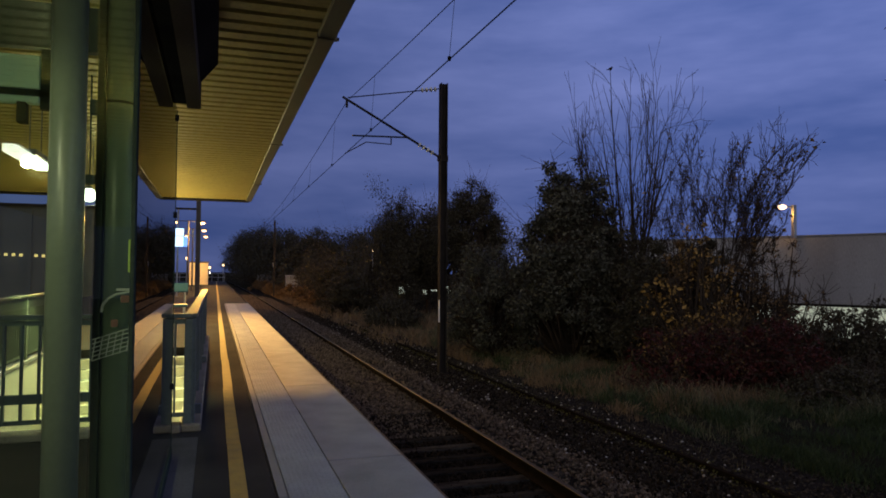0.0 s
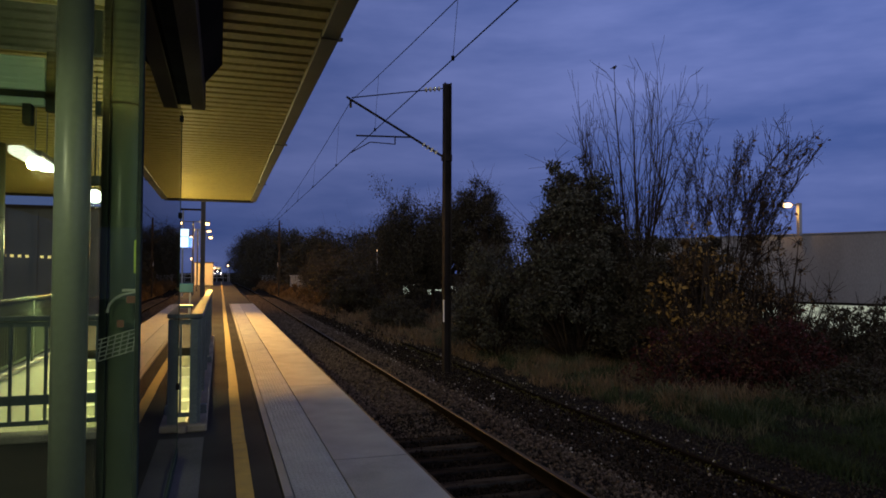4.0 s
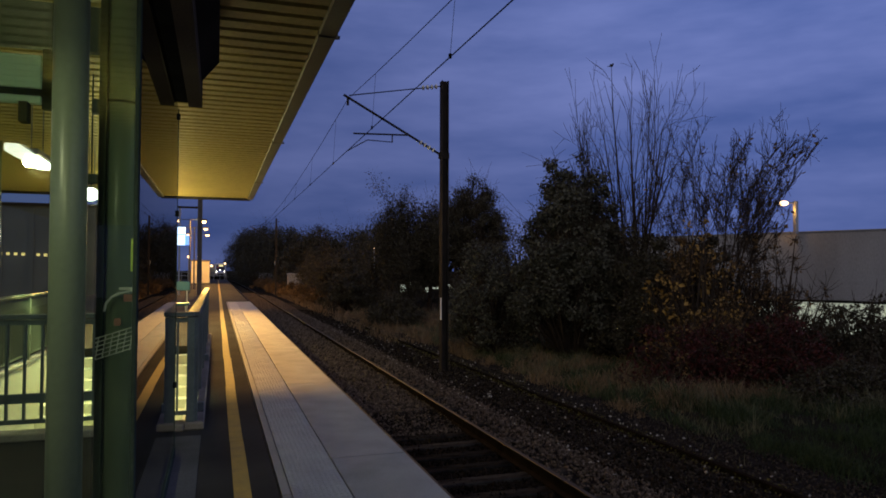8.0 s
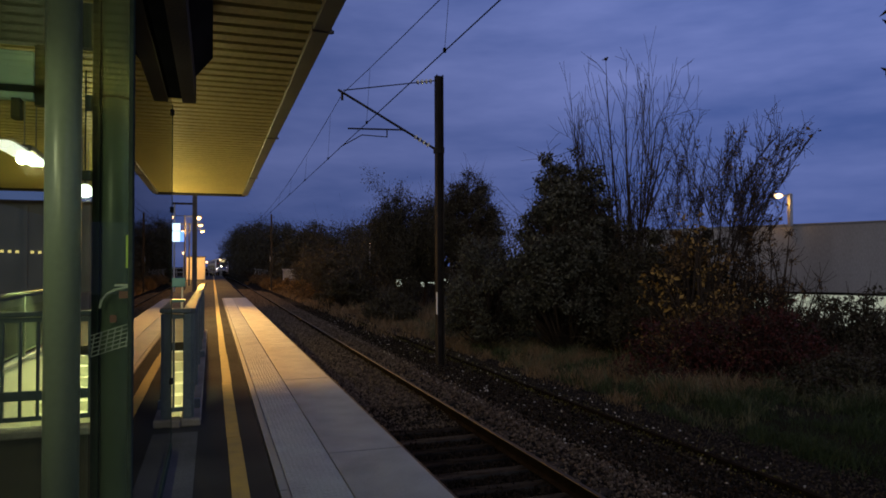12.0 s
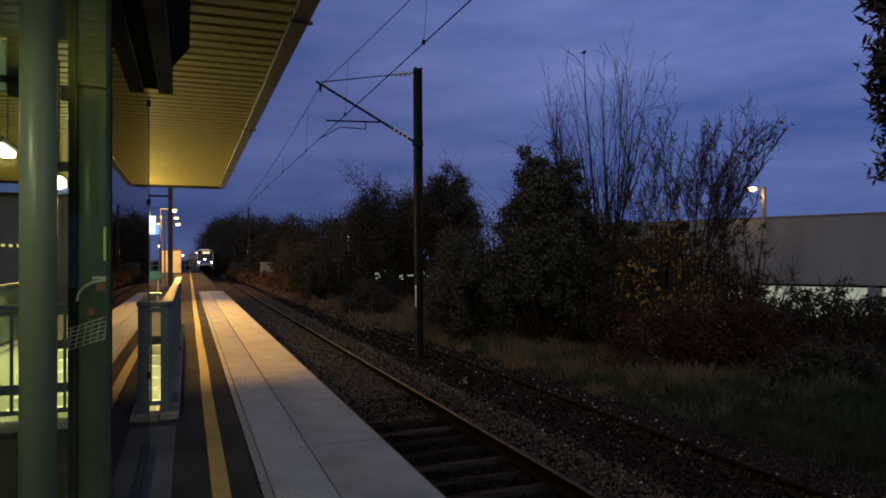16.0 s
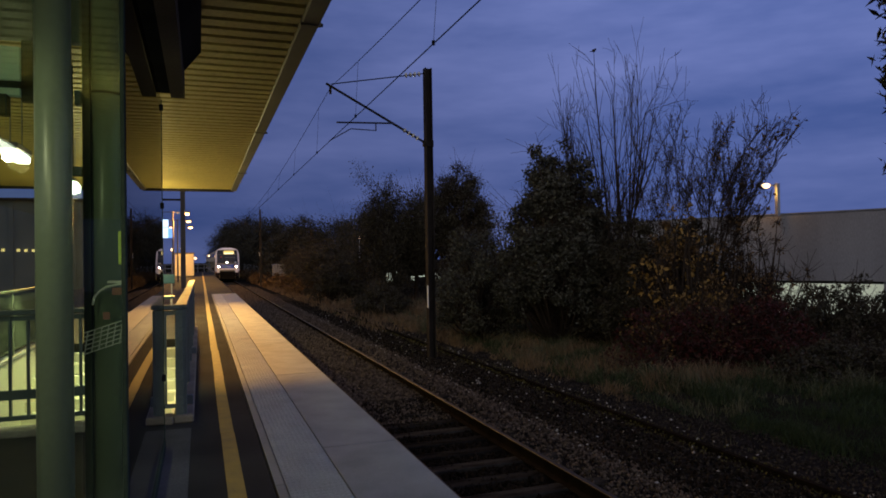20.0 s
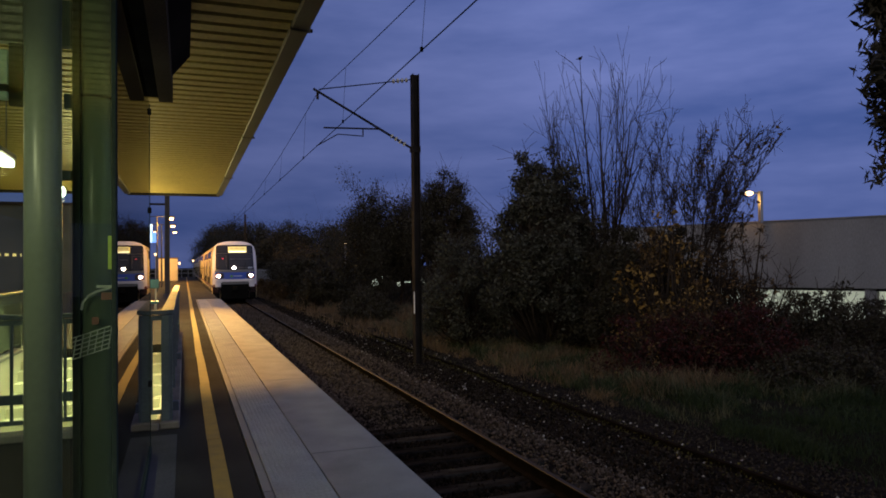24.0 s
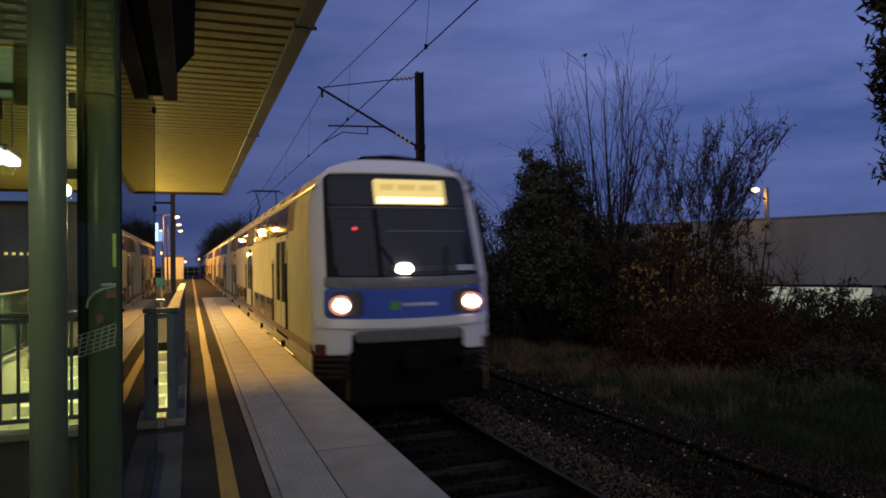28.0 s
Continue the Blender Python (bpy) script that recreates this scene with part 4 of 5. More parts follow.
        part("gangway", B(-0.9, 0.9, y0 + length - 0.55, y0 + length + 0.05, 0.8, 3.6), M_DARK, tr)
        part("roof_cap", extrude_profile([(-0.62, 4.17), (0.62, 4.17), (0.5, 4.27), (0.0, 4.31), (-0.5, 4.27)], y0 + (0.95 if c == 0 else 0.1), y0 + length - 0.6), M_UNDER, body, "dark roof cap")
        for yb in (3.6, 20.4):
            bogie = part("bogie", B(-1.15, 1.15, y0 + yb - 1.6, y0 + yb + 1.6, 0.25, 0.72, 0.05), M_UNDER, tr)
            for dy in (-1.25, 1.25):
                for s in (-0.752, 0.752):
                    part("wheel", T((s - 0.06, y0 + yb + dy, 0.43), (s + 0.06, y0 + yb + dy, 0.43), 0.43, sides=20), M_RAIL, bogie)
    # nose
    part("front_frame", panel(-1.46, 1.46, 1.40, 4.23, 0.012, nx=44, nz=36), M_WHITE, tr, "white rounded front surround")
    part("glass_mask", panel(-1.27, 1.27, 2.05, 3.95, 0.022, 0.13, 0.02, -0.03, 30, 20, 0.035), M_DARK, tr, "black surround of the cab glass")
    part("header_glass", panel(-1.20, 1.20, 3.40, 3.92, 0.030, 0.09, 0.0, -0.03, 24, 8, 0.07), M_TINT, tr, "black glass above the windscreen")
    part("header_lip", panel(-1.12, 1.12, 3.952, 3.975, 0.020, 0.0, -0.03, -0.03, 24, 2), M_SIDE, tr, "cream lip above the black glass")
    ws = part("windscreen", panel(-1.235, 1.235, 2.27, 3.365, 0.030, 0.07, 0.03, 0.0, 24, 12, 0.03), M_TINT, tr, "dark tinted windscreen")
    part("glass_seam", panel(-1.17, 1.17, 3.366, 3.388, 0.034, nx=24, nz=2), M_GREYPAINT, tr, "grey seam between the two panes")
    part("windscreen_divider", panel(-0.47, -0.40, 2.28, 3.35, 0.040, nx=2, nz=6), M_DARK, ws)
    part("sun_blind_edge", panel(-0.30, 1.08, 2.98, 3.0, 0.036, nx=10, nz=2), M_GREYPAINT, ws)
    part("window_frame", panel(-1.13, -1.10, 2.42, 3.22, 0.036, nx=2, nz=6), M_DIMFRAME, ws)
    part("window_frame", panel(-0.57, -0.54, 2.42, 3.22, 0.036, nx=2, nz=6), M_DIMFRAME, ws)
    part("window_frame", panel(-1.13, -0.54, 3.20, 3.225, 0.036, nx=4, nz=2), M_DIMFRAME, ws)
    part("driver_desk", panel(-0.30, 1.02, 2.33, 2.43, 0.034, 0.04, nx=10, nz=4), M_DIMFRAME, ws, "dim desk edge behind the glass")
    part("grey_band", panel(-1.30, 1.30, 2.08, 2.262, 0.030, 0.04, 0.05, 0.03, 24, 6), M_GREYPAINT, tr, "grey band below the windscreen")
    bb = part("blue_band", panel(-1.30, 1.30, 1.62, 2.078, 0.031, 0.07, 0.05, 0.05, 30, 10), M_BLUE, tr, "blue painted band")
    part("white_lip", panel(-1.44, 1.44, 1.47, 1.615, 0.052, 0.05, 0.05, 0.05, 30, 6), M_WHITE, tr, "white lip under the band")
    d = part("destination_display", panel(-0.42, 0.80, 3.43, 3.85, 0.045, 0.02, nx=10, nz=6), M_DISPLAY, tr, "glowing yellow destination display")
    for xa, xb in ((-0.32, -0.08), (-0.02, 0.30), (0.36, 0.66)):
        part("lettering_bar", skin(xa, xb, 3.66, 3.77, 0.050, 2, 1), M_DISPLAYDIM, d, "dim bar of lettering")
    part("display_tube", skin(-0.38, 0.74, 3.45, 3.55, 0.052, 8, 1), M_DISPLAY2, d)
    for s in (-1, 1):
        hs = part("headlight_housing", panel(s * 0.98 - 0.25, s * 0.98 + 0.25, 1.66, 2.05, 0.042, 0.10, 0.02, 0.02, 12, 10), M_DIMFRAME, tr, "dark headlight housing")
        x = s * 1.055 - 0.01
        part("headlight", ball(bmesh.new(), (x, front_y(x, 1.85) - 0.07, 1.85), 0.105, (1.15, 0.35, 0.95), 16, 8), M_HEAD, hs, "glowing headlight", True)
        # emissive ring: the bloom round the headlight is put in as a shape
        part("headlight_bloom", ball(bmesh.new(), (x, front_y(x, 1.85) - 0.048, 1.85), 0.165, (1.15, 0.18, 0.95), 16, 8), M_HALO, hs, "pink glowing ring in place of headlight bloom", True)
        part("corner_skirt", panel(s * 1.18 - 0.27, s * 1.18 + 0.27, 1.10, 1.50, 0.03, 0.08, nx=10, nz=8), M_WHITE, tr, "white corner skirt")
        part("lower_skirt", skin(s * 1.2 - 0.26, s * 1.2 + 0.2, 0.32, 1.17, 0.01, 4, 3), M_UNDER, tr)
        part("front_stripe", skin(s * 1.36 - 0.07, s * 1.36 + 0.07, 1.08, 1.26, 0.045, 2, 2), M_RED, tr)
        for k in range(4):
            part("step_bar", skin(s * 1.18 - 0.26, s * 1.18 + 0.24, 0.74 + 0.09 * k, 0.785 + 0.09 * k, 0.03, 6, 1), M_LOUVRE, tr, "dull dark red step bar")
        part("wiper", tube(bmesh.new(), (s * 0.35 + 0.25, front_y(0.4, 2.28) - 0.07, 2.28), (s * 0.55 + 0.15, front_y(0.4, 2.75) - 0.07, 2.75), 0.012, sides=6), M_UNDER, ws, "black wiper")
        bf = part("buffer", T((s * 0.87, -0.35, 0.95), (s * 0.87, 0.1, 0.95), 0.07, sides=14), M_UNDER, tr)
        part("buffer_plate", T((s * 0.87, -0.40, 0.95), (s * 0.87, -0.35, 0.95), 0.13, sides=18), M_UNDER, bf)
    part("centre_headlight", ball(bmesh.new(), (-0.06, front_y(0, 2.39) - 0.05, 2.39), 0.11, (1.15, 0.35, 0.85), 16, 8), M_HEAD, tr, "glowing headlight", True)
    part("apron", skin(-0.92, 0.92, 0.30, 1.49, 0.012, 6, 3), M_UNDER, tr, "sooty black apron")
    part("bumper_panel", panel(-0.86, 0.88, 1.27, 1.45, 0.03, 0.06, nx=16, nz=6), M_GREYPAINT, tr, "dull grey bumper panel")
    part("coupling", B(-0.16, 0.16, -0.35, 0.2, 0.85, 1.15, 0.04), M_UNDER, tr)
    part("logo_mark", skin(-0.32, -0.16, 1.76, 1.89, 0.040, 2, 2, 0.6), M_GREENLOGO, bb, "green mark")
    part("lettering", skin(-0.12, 0.45, 1.81, 1.86, 0.040, 4, 1), M_PALEBAR, bb, "pale bar of lettering")
    for k in range(4):
        part("number_bar", skin(0.86 + 0.08 * k, 0.92 + 0.08 * k, 2.35, 2.44, 0.045, 1, 1), M_PALEBAR, tr)
    part("cab_signal", ball(bmesh.new(), (-0.78, front_y(-0.78, 3.03) - 0.035, 3.03), 0.035, (1.3, 0.4, 0.8)), M_TAIL, ws, "small red signal light")
    # pantograph
    pn = part("pantograph", T((-0.55, 20.4, 4.36), (-0.55, 22.0, 4.36), 0.04, sides=6), M_MAST, tr, "raised black pantograph")
    part("pantograph_frame", T((0.55, 20.4, 4.36), (0.55, 22.0, 4.36), 0.04, sides=6), M_MAST, pn)
    for x in (-0.5, 0.5):
        part("pantograph_arm", T((x, 21.9, 4.38), (x * 0.7, 20.6, 5.0), 0.03, sides=6), M_MAST, pn)
        part("pantograph_arm", T((x * 0.7, 20.6, 5.0), (x * 0.9, 21.7, 5.76), 0.025, sides=6), M_MAST, pn)
        part("horn", T((x * 1.2, 21.7, 5.78), (x * 1.65, 21.7, 5.64), 0.02, sides=6), M_MAST, pn)
    for y in (21.55, 21.85):
        part("contact_strip", T((-0.6, y, 5.78), (0.6, y, 5.78), 0.022, sides=6), M_MAST, pn)
    return tr


train = build_train()

# ---------------------------------------------------------------- plants


def grow(rng, start, direction, length, radius, depth, spread, up, segs, tips, kids=(3, 5), bend=0.18, shrink=0.66):
    """A limb as a chain of tapering pieces, with side limbs."""
    p, d = Vector(start), Vector(direction).normalized()
    pts = [(p.copy(), radius)]
    n = 4 if depth > 0 else 3
    for i in range(n):
        d = (d + Vector(rng.normal(size=3)) * bend + Vector((0, 0, up))).normalized()
        p = p + d * (length / n)
        r = radius * (1 - 0.72 * (i + 1) / n)
        pts.append((p.copy(), r))
        if depth > 0 and i >= (0 if depth < 3 else 1):
            for _ in range(int(rng.integers(kids[0], kids[1])) // 2 + 1):
                side = (d + Vector(rng.normal(size=3)) * spread).normalized()
                grow(rng, p, side, length * shrink * rng.uniform(0.6, 1.1), r * 0.62, depth - 1, spread, up, segs, tips, kids, bend, shrink)
        else:
            tips.append(p.copy())
    segs.append(pts)


def limbs_mesh(segs, sides_big=6):
    verts, faces = [], []
    for pts in segs:
        r0 = pts[0][1]
        k = sides_big if r0 > 0.03 else 3
        base = len(verts)
        for i, (p, r) in enumerate(pts):
            d = (pts[min(i + 1, len(pts) - 1)][0] - pts[max(i - 1, 0)][0]).normalized()
            a = d.orthogonal().normalized()
            b = d.cross(a)
            for j in range(k):
                t = 2 * math.pi * j / k
                verts.append(p + (a * math.cos(t) + b * math.sin(t)) * max(r, 0.0056))
        for i in range(len(pts) - 1):
            for j in range(k):
                q = base + i * k
                faces.append((q + j, q + (j + 1) % k, q + k + (j + 1) % k, q + k + j))
    return verts, faces


def tree(name, at, label, seed, stems, size, radius, depth, spread, up, leaf=None, per=0, leaf_size=0.06, leaf_spread=0.2, keep=1.0, kids=(3, 5), lean=0.25, shrink=0.62, bark=None, category="tree", bend=0.16, slim=0.6, fork=0.0, sway=(0.0, 0.0)):
    """A tree with its limbs, fitted to size: half-widths along x and y, and height; sway bends it over."""
    rng = np.random.default_rng(seed)
    th = thing(name, at, label, category, "lineside trees and bushes")
    segs, tips, stem_of = [], [], []
    for s in range(stems):
        a = 2 * math.pi * (s + rng.uniform(-0.3, 0.3)) / stems
        before = len(segs)
        grow(rng, (0.1 * math.cos(a) * (stems > 1), 0.1 * math.sin(a) * (stems > 1), fork - 0.1), (lean * math.cos(a), lean * math.sin(a), 1), (size[2] - fork) * rng.uniform(0.62, 0.85), radius * rng.uniform(0.7, 1.1), depth, spread, up, segs, tips, kids, bend, shrink)
        stem_of += [s] * (len(segs) - before)
    pts = np.array([tuple(p) for g in segs for p, _ in g])
    fx, fy = size[0] / np.percentile(np.abs(pts[:, 0]), 97), size[1] / np.percentile(np.abs(pts[:, 1]), 97)
    fz = (size[2] - fork) / (np.percentile(pts[:, 2], 99.7) - fork)

    def fit(p):
        z = fork + (p.z - fork) * fz
        k = max(0.0, (z - fork) / (size[2] - fork)) ** 1.7
        return Vector((p.x * fx + sway[0] * k, p.y * fy + sway[1] * k, z))
    segs = [[(fit(p), r) for p, r in g] for g in segs]
    tips = [fit(p) for p in tips]
    if fork:
        bole = [(Vector((0, 0, -0.2)), radius * 2.2), (Vector((0.05, 0.03, fork * 0.5)), radius * 1.9), (Vector((0, 0, fork + 0.1)), radius * 1.6)]
        v, f = limbs_mesh([bole], 8)
        raw("trunk", v, f, bark or M_BARK, th)
    for s in range(stems):
        v, f = limbs_mesh([g for g, k in zip(segs, stem_of) if k == s])
        raw("trunk" if stems == 1 else "limb", v, f, bark or M_BARK, th)
    if leaf:
        pick = [t for t in tips if rng.random() < keep]
        if pick:
            t = np.array([tuple(p) for p in pick])
            c = np.repeat(t, per, axis=0) + rng.normal(size=(len(t) * per, 3)) * leaf_spread
            v, f = quads(c, leaf_size, leaf_size * slim, rng, 0.3)
            raw("crown", v, f, leaf, th)
    return th


def bush(name, at, label, seed, size, leaf, count, leaf_size, lumps=14, category="bush", base=0.0, ragged=0.22, fill=0.55, twigs=4):
    """A leafy crown: stems, twigs and tufts of small leaves inside an uneven dome, base is the height of the bare stem."""
    rng = np.random.default_rng(seed)
    th = thing(name, at, label, category, "lineside trees and bushes")
    sx, sy, sz = size
    segs, cs = [], []
    lumps = int(lumps * 2.2)
    reach = min(sx, sy, sz)
    for k in range(lumps):
        a, rr = rng.uniform(0, 2 * math.pi), math.sqrt(rng.uniform(0, 1))
        edge = 1 + ragged * noise.noise((math.cos(a) * 1.7, math.sin(a) * 1.7, seed * 3.7 + rr))
        r = rng.uniform(0.13, 0.30) * reach
        top = base + (sz - base) * math.sqrt(max(0.0, 1 - 0.86 * rr * rr)) * (1 + ragged * rng.uniform(-1.0, 0.35)) - r * 0.6
        zc = base + (top - base) * rng.uniform(0.04, 1.0) ** fill
        low = min(1.0, 0.62 + 0.38 * (zc - base) / max(0.3, 0.45 * (sz - base))) if base else 1.0
        c = np.array((sx * rr * edge * low * math.cos(a), sy * rr * edge * low * math.sin(a), zc))
        m = int(count / lumps * rng.uniform(0.5, 1.5))
        d = rng.normal(size=(m, 3))
        d *= (r * rng.uniform(0.25, 1.0, size=(m, 1)) ** 0.5) / np.linalg.norm(d, axis=1)[:, None]
        d += rng.normal(size=(m, 3)) * r * 0.22
        d *= rng.uniform(0.75, 1.35, size=(1, 3))
        cs.append(c + d * np.array((1, 1, 0.8)))
        p = Vector((c[0] * 0.2, c[1] * 0.2, base * 0.6))
        q = Vector(tuple(c))
        mid = p.lerp(q, 0.5) + Vector(rng.normal(size=3)) * 0.12 * reach
        segs.append([(p, 0.045), (mid, 0.03), (q, 0.012)])
        for _ in range(twigs):
            e = q + Vector(rng.normal(size=3)) * r * 1.1 + Vector((0, 0, r * 0.5))
            segs.append([(q, 0.011), (q.lerp(e, 0.5) + Vector(rng.normal(size=3)) * 0.05, 0.007), (e, 0.004)])
    if base:
        segs.append([(Vector((0, 0, -0.2)), 0.16), (Vector((0.08, 0.05, base * 0.5)), 0.13), (Vector((0, 0, base)), 0.10)])
    v, f = limbs_mesh(segs)
    raw("branchwork", v, f, M_TWIG, th)
    v, f = quads(np.concatenate(cs), leaf_size, leaf_size * 0.6, rng, 0.3)
    raw("foliage", v, f, leaf, th)
    return th


GZ = -1.25
tree("bare_tree", (13.05, 19.9, GZ), "tall bare many-stemmed tree with upright twigs", 5, 11, (1.8, 1.8, 10.1), 0.058, 2, 0.52, 0.015, kids=(2, 4), lean=0.45, shrink=0.45, bark=M_TWIG, bend=0.07, fork=1.6)
stem = [(Vector((-0.1, 0.0, 1.5)), 0.05), (Vector((-0.45, 0.0, 5.0)), 0.035), (Vector((-0.72, 0.0, 8.0)), 0.018), (Vector((-0.78, 0.0, 9.52)), 0.008)]
side_twigs = [[(stem[1][0].lerp(stem[2][0], k / 4), 0.012), (stem[1][0].lerp(stem[2][0], k / 4) + Vector((dx, 0.15, 1.1)), 0.005)] for k, dx in enumerate((-0.4, 0.35, -0.3, 0.3, -0.25))]
v, f = limbs_mesh([stem] + side_twigs)
raw("limb", v, f, M_TWIG, bpy.data.objects["bare_tree"])
bird = thing("perched_bird", (12.95 + 0.1 - 0.78, 19.9, GZ + 9.54), "small dark bird perched on the top of a bare stem", "bird")
part("body", ball(bmesh.new(), (0, 0, 0.08), 0.07, (1.3, 0.85, 1.0), 12, 8), M_BARK, bird, smooth=True)
bird_head = part("head", ball(bmesh.new(), (0.085, 0, 0.155), 0.042, seg=10, rings=7), M_BARK, bird, smooth=True)
part("beak", T((0.12, 0, 0.155), (0.16, 0, 0.148), 0.012, 0.002, 6), M_DARK, bird_head)
part("tail", B(-0.2, -0.07, -0.02, 0.02, 0.02, 0.045, 0.005), M_BARK, bird)
for dy in (-0.02, 0.02):
    part("leg", T((0, dy, -0.03), (0, dy, 0.04), 0.005, sides=5), M_DARK, bird)
bird.scale = (0.72, 0.72, 0.72)
tree("bare_sapling", (11.75, 20.6, GZ), "thin bare sapling rising out of the ivy", 15, 4, (0.6, 0.6, 8.1), 0.035, 2, 0.40, 0.04, kids=(2, 4), lean=0.35, shrink=0.36, bark=M_TWIG, bend=0.10, fork=1.2)
tree("spreading_tree", (14.4, 17.4, GZ), "spreading bare tree with a few last yellow leaves", 8, 14, (2.0, 1.8, 7.3), 0.026, 3, 0.72, 0.03, L_BROWN, 1, 0.06, 0.08, 0.012, (3, 4), 0.95, 0.50, M_TWIG, bend=0.22, fork=2.2)
tree("arching_tree", (14.75, 17.1, GZ), "bare tree with long limbs arching to one side", 14, 5, (0.75, 0.6, 7.0), 0.034, 3, 0.42, 0.04, L_BROWN, 1, 0.08, 0.08, 0.03, (2, 4), 0.6, 0.42, M_TWIG, bend=0.2, fork=2.0, sway=(2.1, -0.65))
bush("ivy_tree", (11.0, 20.2, GZ), "dense grey-green ivy-covered tree", 21, (1.9, 1.6, 6.75), L_IVY, 40000, 0.062, 120, "tree", ragged=0.24, fill=0.36, twigs=9)
bush("ivy_bush", (11.9, 20.4, GZ), "dense grey-green ivy thicket", 23, (1.4, 1.3, 5.6), L_IVY, 20000, 0.05, 50, "bush", ragged=0.12, fill=0.4)
bush("ivy_bush", (9.3, 22.6, GZ), "dense grey-green ivy thicket", 22, (1.7, 1.6, 4.5), L_IVY, 16000, 0.048, 50, "bush")
bush("dark_bush", (12.5, 18.6, GZ), "dense dark thicket below the bare tree", 24, (1.5, 1.5, 4.5), L_DARK, 14000, 0.050, 46)
tree("half_bare_tree", (11.2, 40.4, GZ), "broad half-bare tree with a haze of fine twigs", 31, 8, (2.2, 2.3, 7.8), 0.10, 3, 0.80, -0.02, L_DARK, 3, 0.055, 0.22, 0.5, (3, 5), 1.0, 0.60, fork=1.6)
bush("half_bare_tree", (12.5, 41.2, GZ), "broad rounded half-bare tree with small dark leaves", 33, (3.6, 2.6, 7.9), L_DARK, 15000, 0.065, 60, "tree", 3.0, 0.16, 0.5, 9)
bush("half_bare_tree", (14.7, 39.3, GZ), "rounded leafy tree with small dark leaves", 32, (2.1, 1.9, 8.9), L_DARK, 22000, 0.060, 70, "tree", 2.4, 0.2, 0.45, 14)
bush("yellow_bush", (12.45, 16.1, GZ), "bush with yellow autumn leaves", 41, (1.45, 1.0, 4.2), L_YELLOW, 950, 0.075, 60, ragged=0.35)
bush("yellow_bush", (12.3, 15.4, GZ), "low bush with yellow and brown autumn leaves", 59, (1.4, 0.9, 2.7), L_YELLOW, 520, 0.07, 40, ragged=0.4)
bush("brown_bush", (12.8, 16.6, GZ), "bush with thin brown autumn leaves", 42, (1.3, 1.2, 4.0), L_BROWN, 5500, 0.050, 24)
bush("dark_bush", (12.6, 17.2, GZ), "dense dark thicket behind the autumn bushes", 50, (1.9, 1.2, 3.8), L_DARK, 11000, 0.050, 36)
bush("red_bush", (11.4, 14.4, GZ), "low bush with dark red leaves", 43, (1.5, 1.3, 1.8), L_RED, 6500, 0.045, 40, ragged=0.45)
bush("red_bush", (12.9, 13.6, GZ), "low bush with dark red leaves", 44, (1.5, 1.3, 1.85), L_RED, 6500, 0.045, 40, ragged=0.45)
bush("brown_bush", (12.0, 14.2, GZ), "loose brown bush among the red leaves", 56, (1.9, 1.2, 2.3), L_BROWN, 1800, 0.045, 30, ragged=0.4)
bush("dark_bush", (13.2, 11.4, GZ), "dark leafy bush beside the line", 46, (1.7, 1.4, 0.95), L_DARK, 8000, 0.040, 30)
bush("dark_bush", (15.2, 13.4, GZ), "dark leafy bush beside the line", 45, (1.9, 1.2, 0.9), L_DARK, 3500, 0.042, 30)
bush("thin_bush", (17.3, 15.6, GZ), "thin leafy bush before the lit car park", 51, (3.8, 0.9, 2.2), L_DARK, 12500, 0.055, 90, ragged=0.3, fill=0.6, twigs=7)
bush("thin_bush", (15.5, 16.2, GZ), "thin leafy bush before the concrete parapet", 52, (1.7, 1.0, 3.9), L_BROWN, 2300, 0.045, 60, ragged=0.45, twigs=14)
bush("dark_bush", (13.9, 17.6, GZ), "dark twiggy thicket at the foot of the spreading tree", 54, (1.5, 1.0, 4.5), L_DARK, 11000, 0.045, 50, twigs=8)
bush("brown_bush", (14.9, 16.9, GZ), "thin brown bush at the foot of the spreading tree", 55, (1.2, 0.9, 3.9), L_BROWN, 1800, 0.045, 40, twigs=8)
bush("dark_bush", (15.8, 21.5, GZ), "dark leafy thicket behind the trees", 47, (2.0, 2.0, 4.0), L_DARK, 12000, 0.056, 36)
bush("dark_bush", (12.9, 27.5, GZ), "dark leafy thicket behind the ivy", 53, (2.6, 2.2, 4.7), L_DARK, 13000, 0.056, 36)
bush("dark_bush", (8.9, 35.0, GZ), "dark leafy thicket along the line", 48, (1.3, 2.0, 1.8), L_DARK, 9000, 0.056, 30)
bush("dark_bush", (13.3, 33.0, GZ), "dark leafy thicket along the line", 49, (1.7, 2.0, 4.6), L_DARK, 13000, 0.056, 36)
bush("dark_bush", (14.6, 45.0, GZ), "low dark thicket before the lit hall", 57, (2.6, 1.5, 1.45), L_DARK, 9000, 0.06, 36)
bush("thin_bush", (15.7, 47.6, GZ), "thin twiggy bush before the lit hall", 58, (3.0, 0.8, 2.9), L_DARK, 1700, 0.06, 90, ragged=0.35, fill=0.7, twigs=8)
for k, (x, y, s, h) in enumerate(((8.8, 47, 2.0, 3.6), (9.4, 56, 2.4, 4.2), (10.6, 66, 3.4, 5.4), (10.8, 75, 3.6, 5.8), (18.5, 47, 3.0, 5.2), (16, 66, 4.2, 6.6))):
    bush("lineside_thicket", (x, y, GZ), "dark leafy thicket along the line", 60 + k, (s * 0.8, s, h), L_DARK, 11000, 0.075, 34)
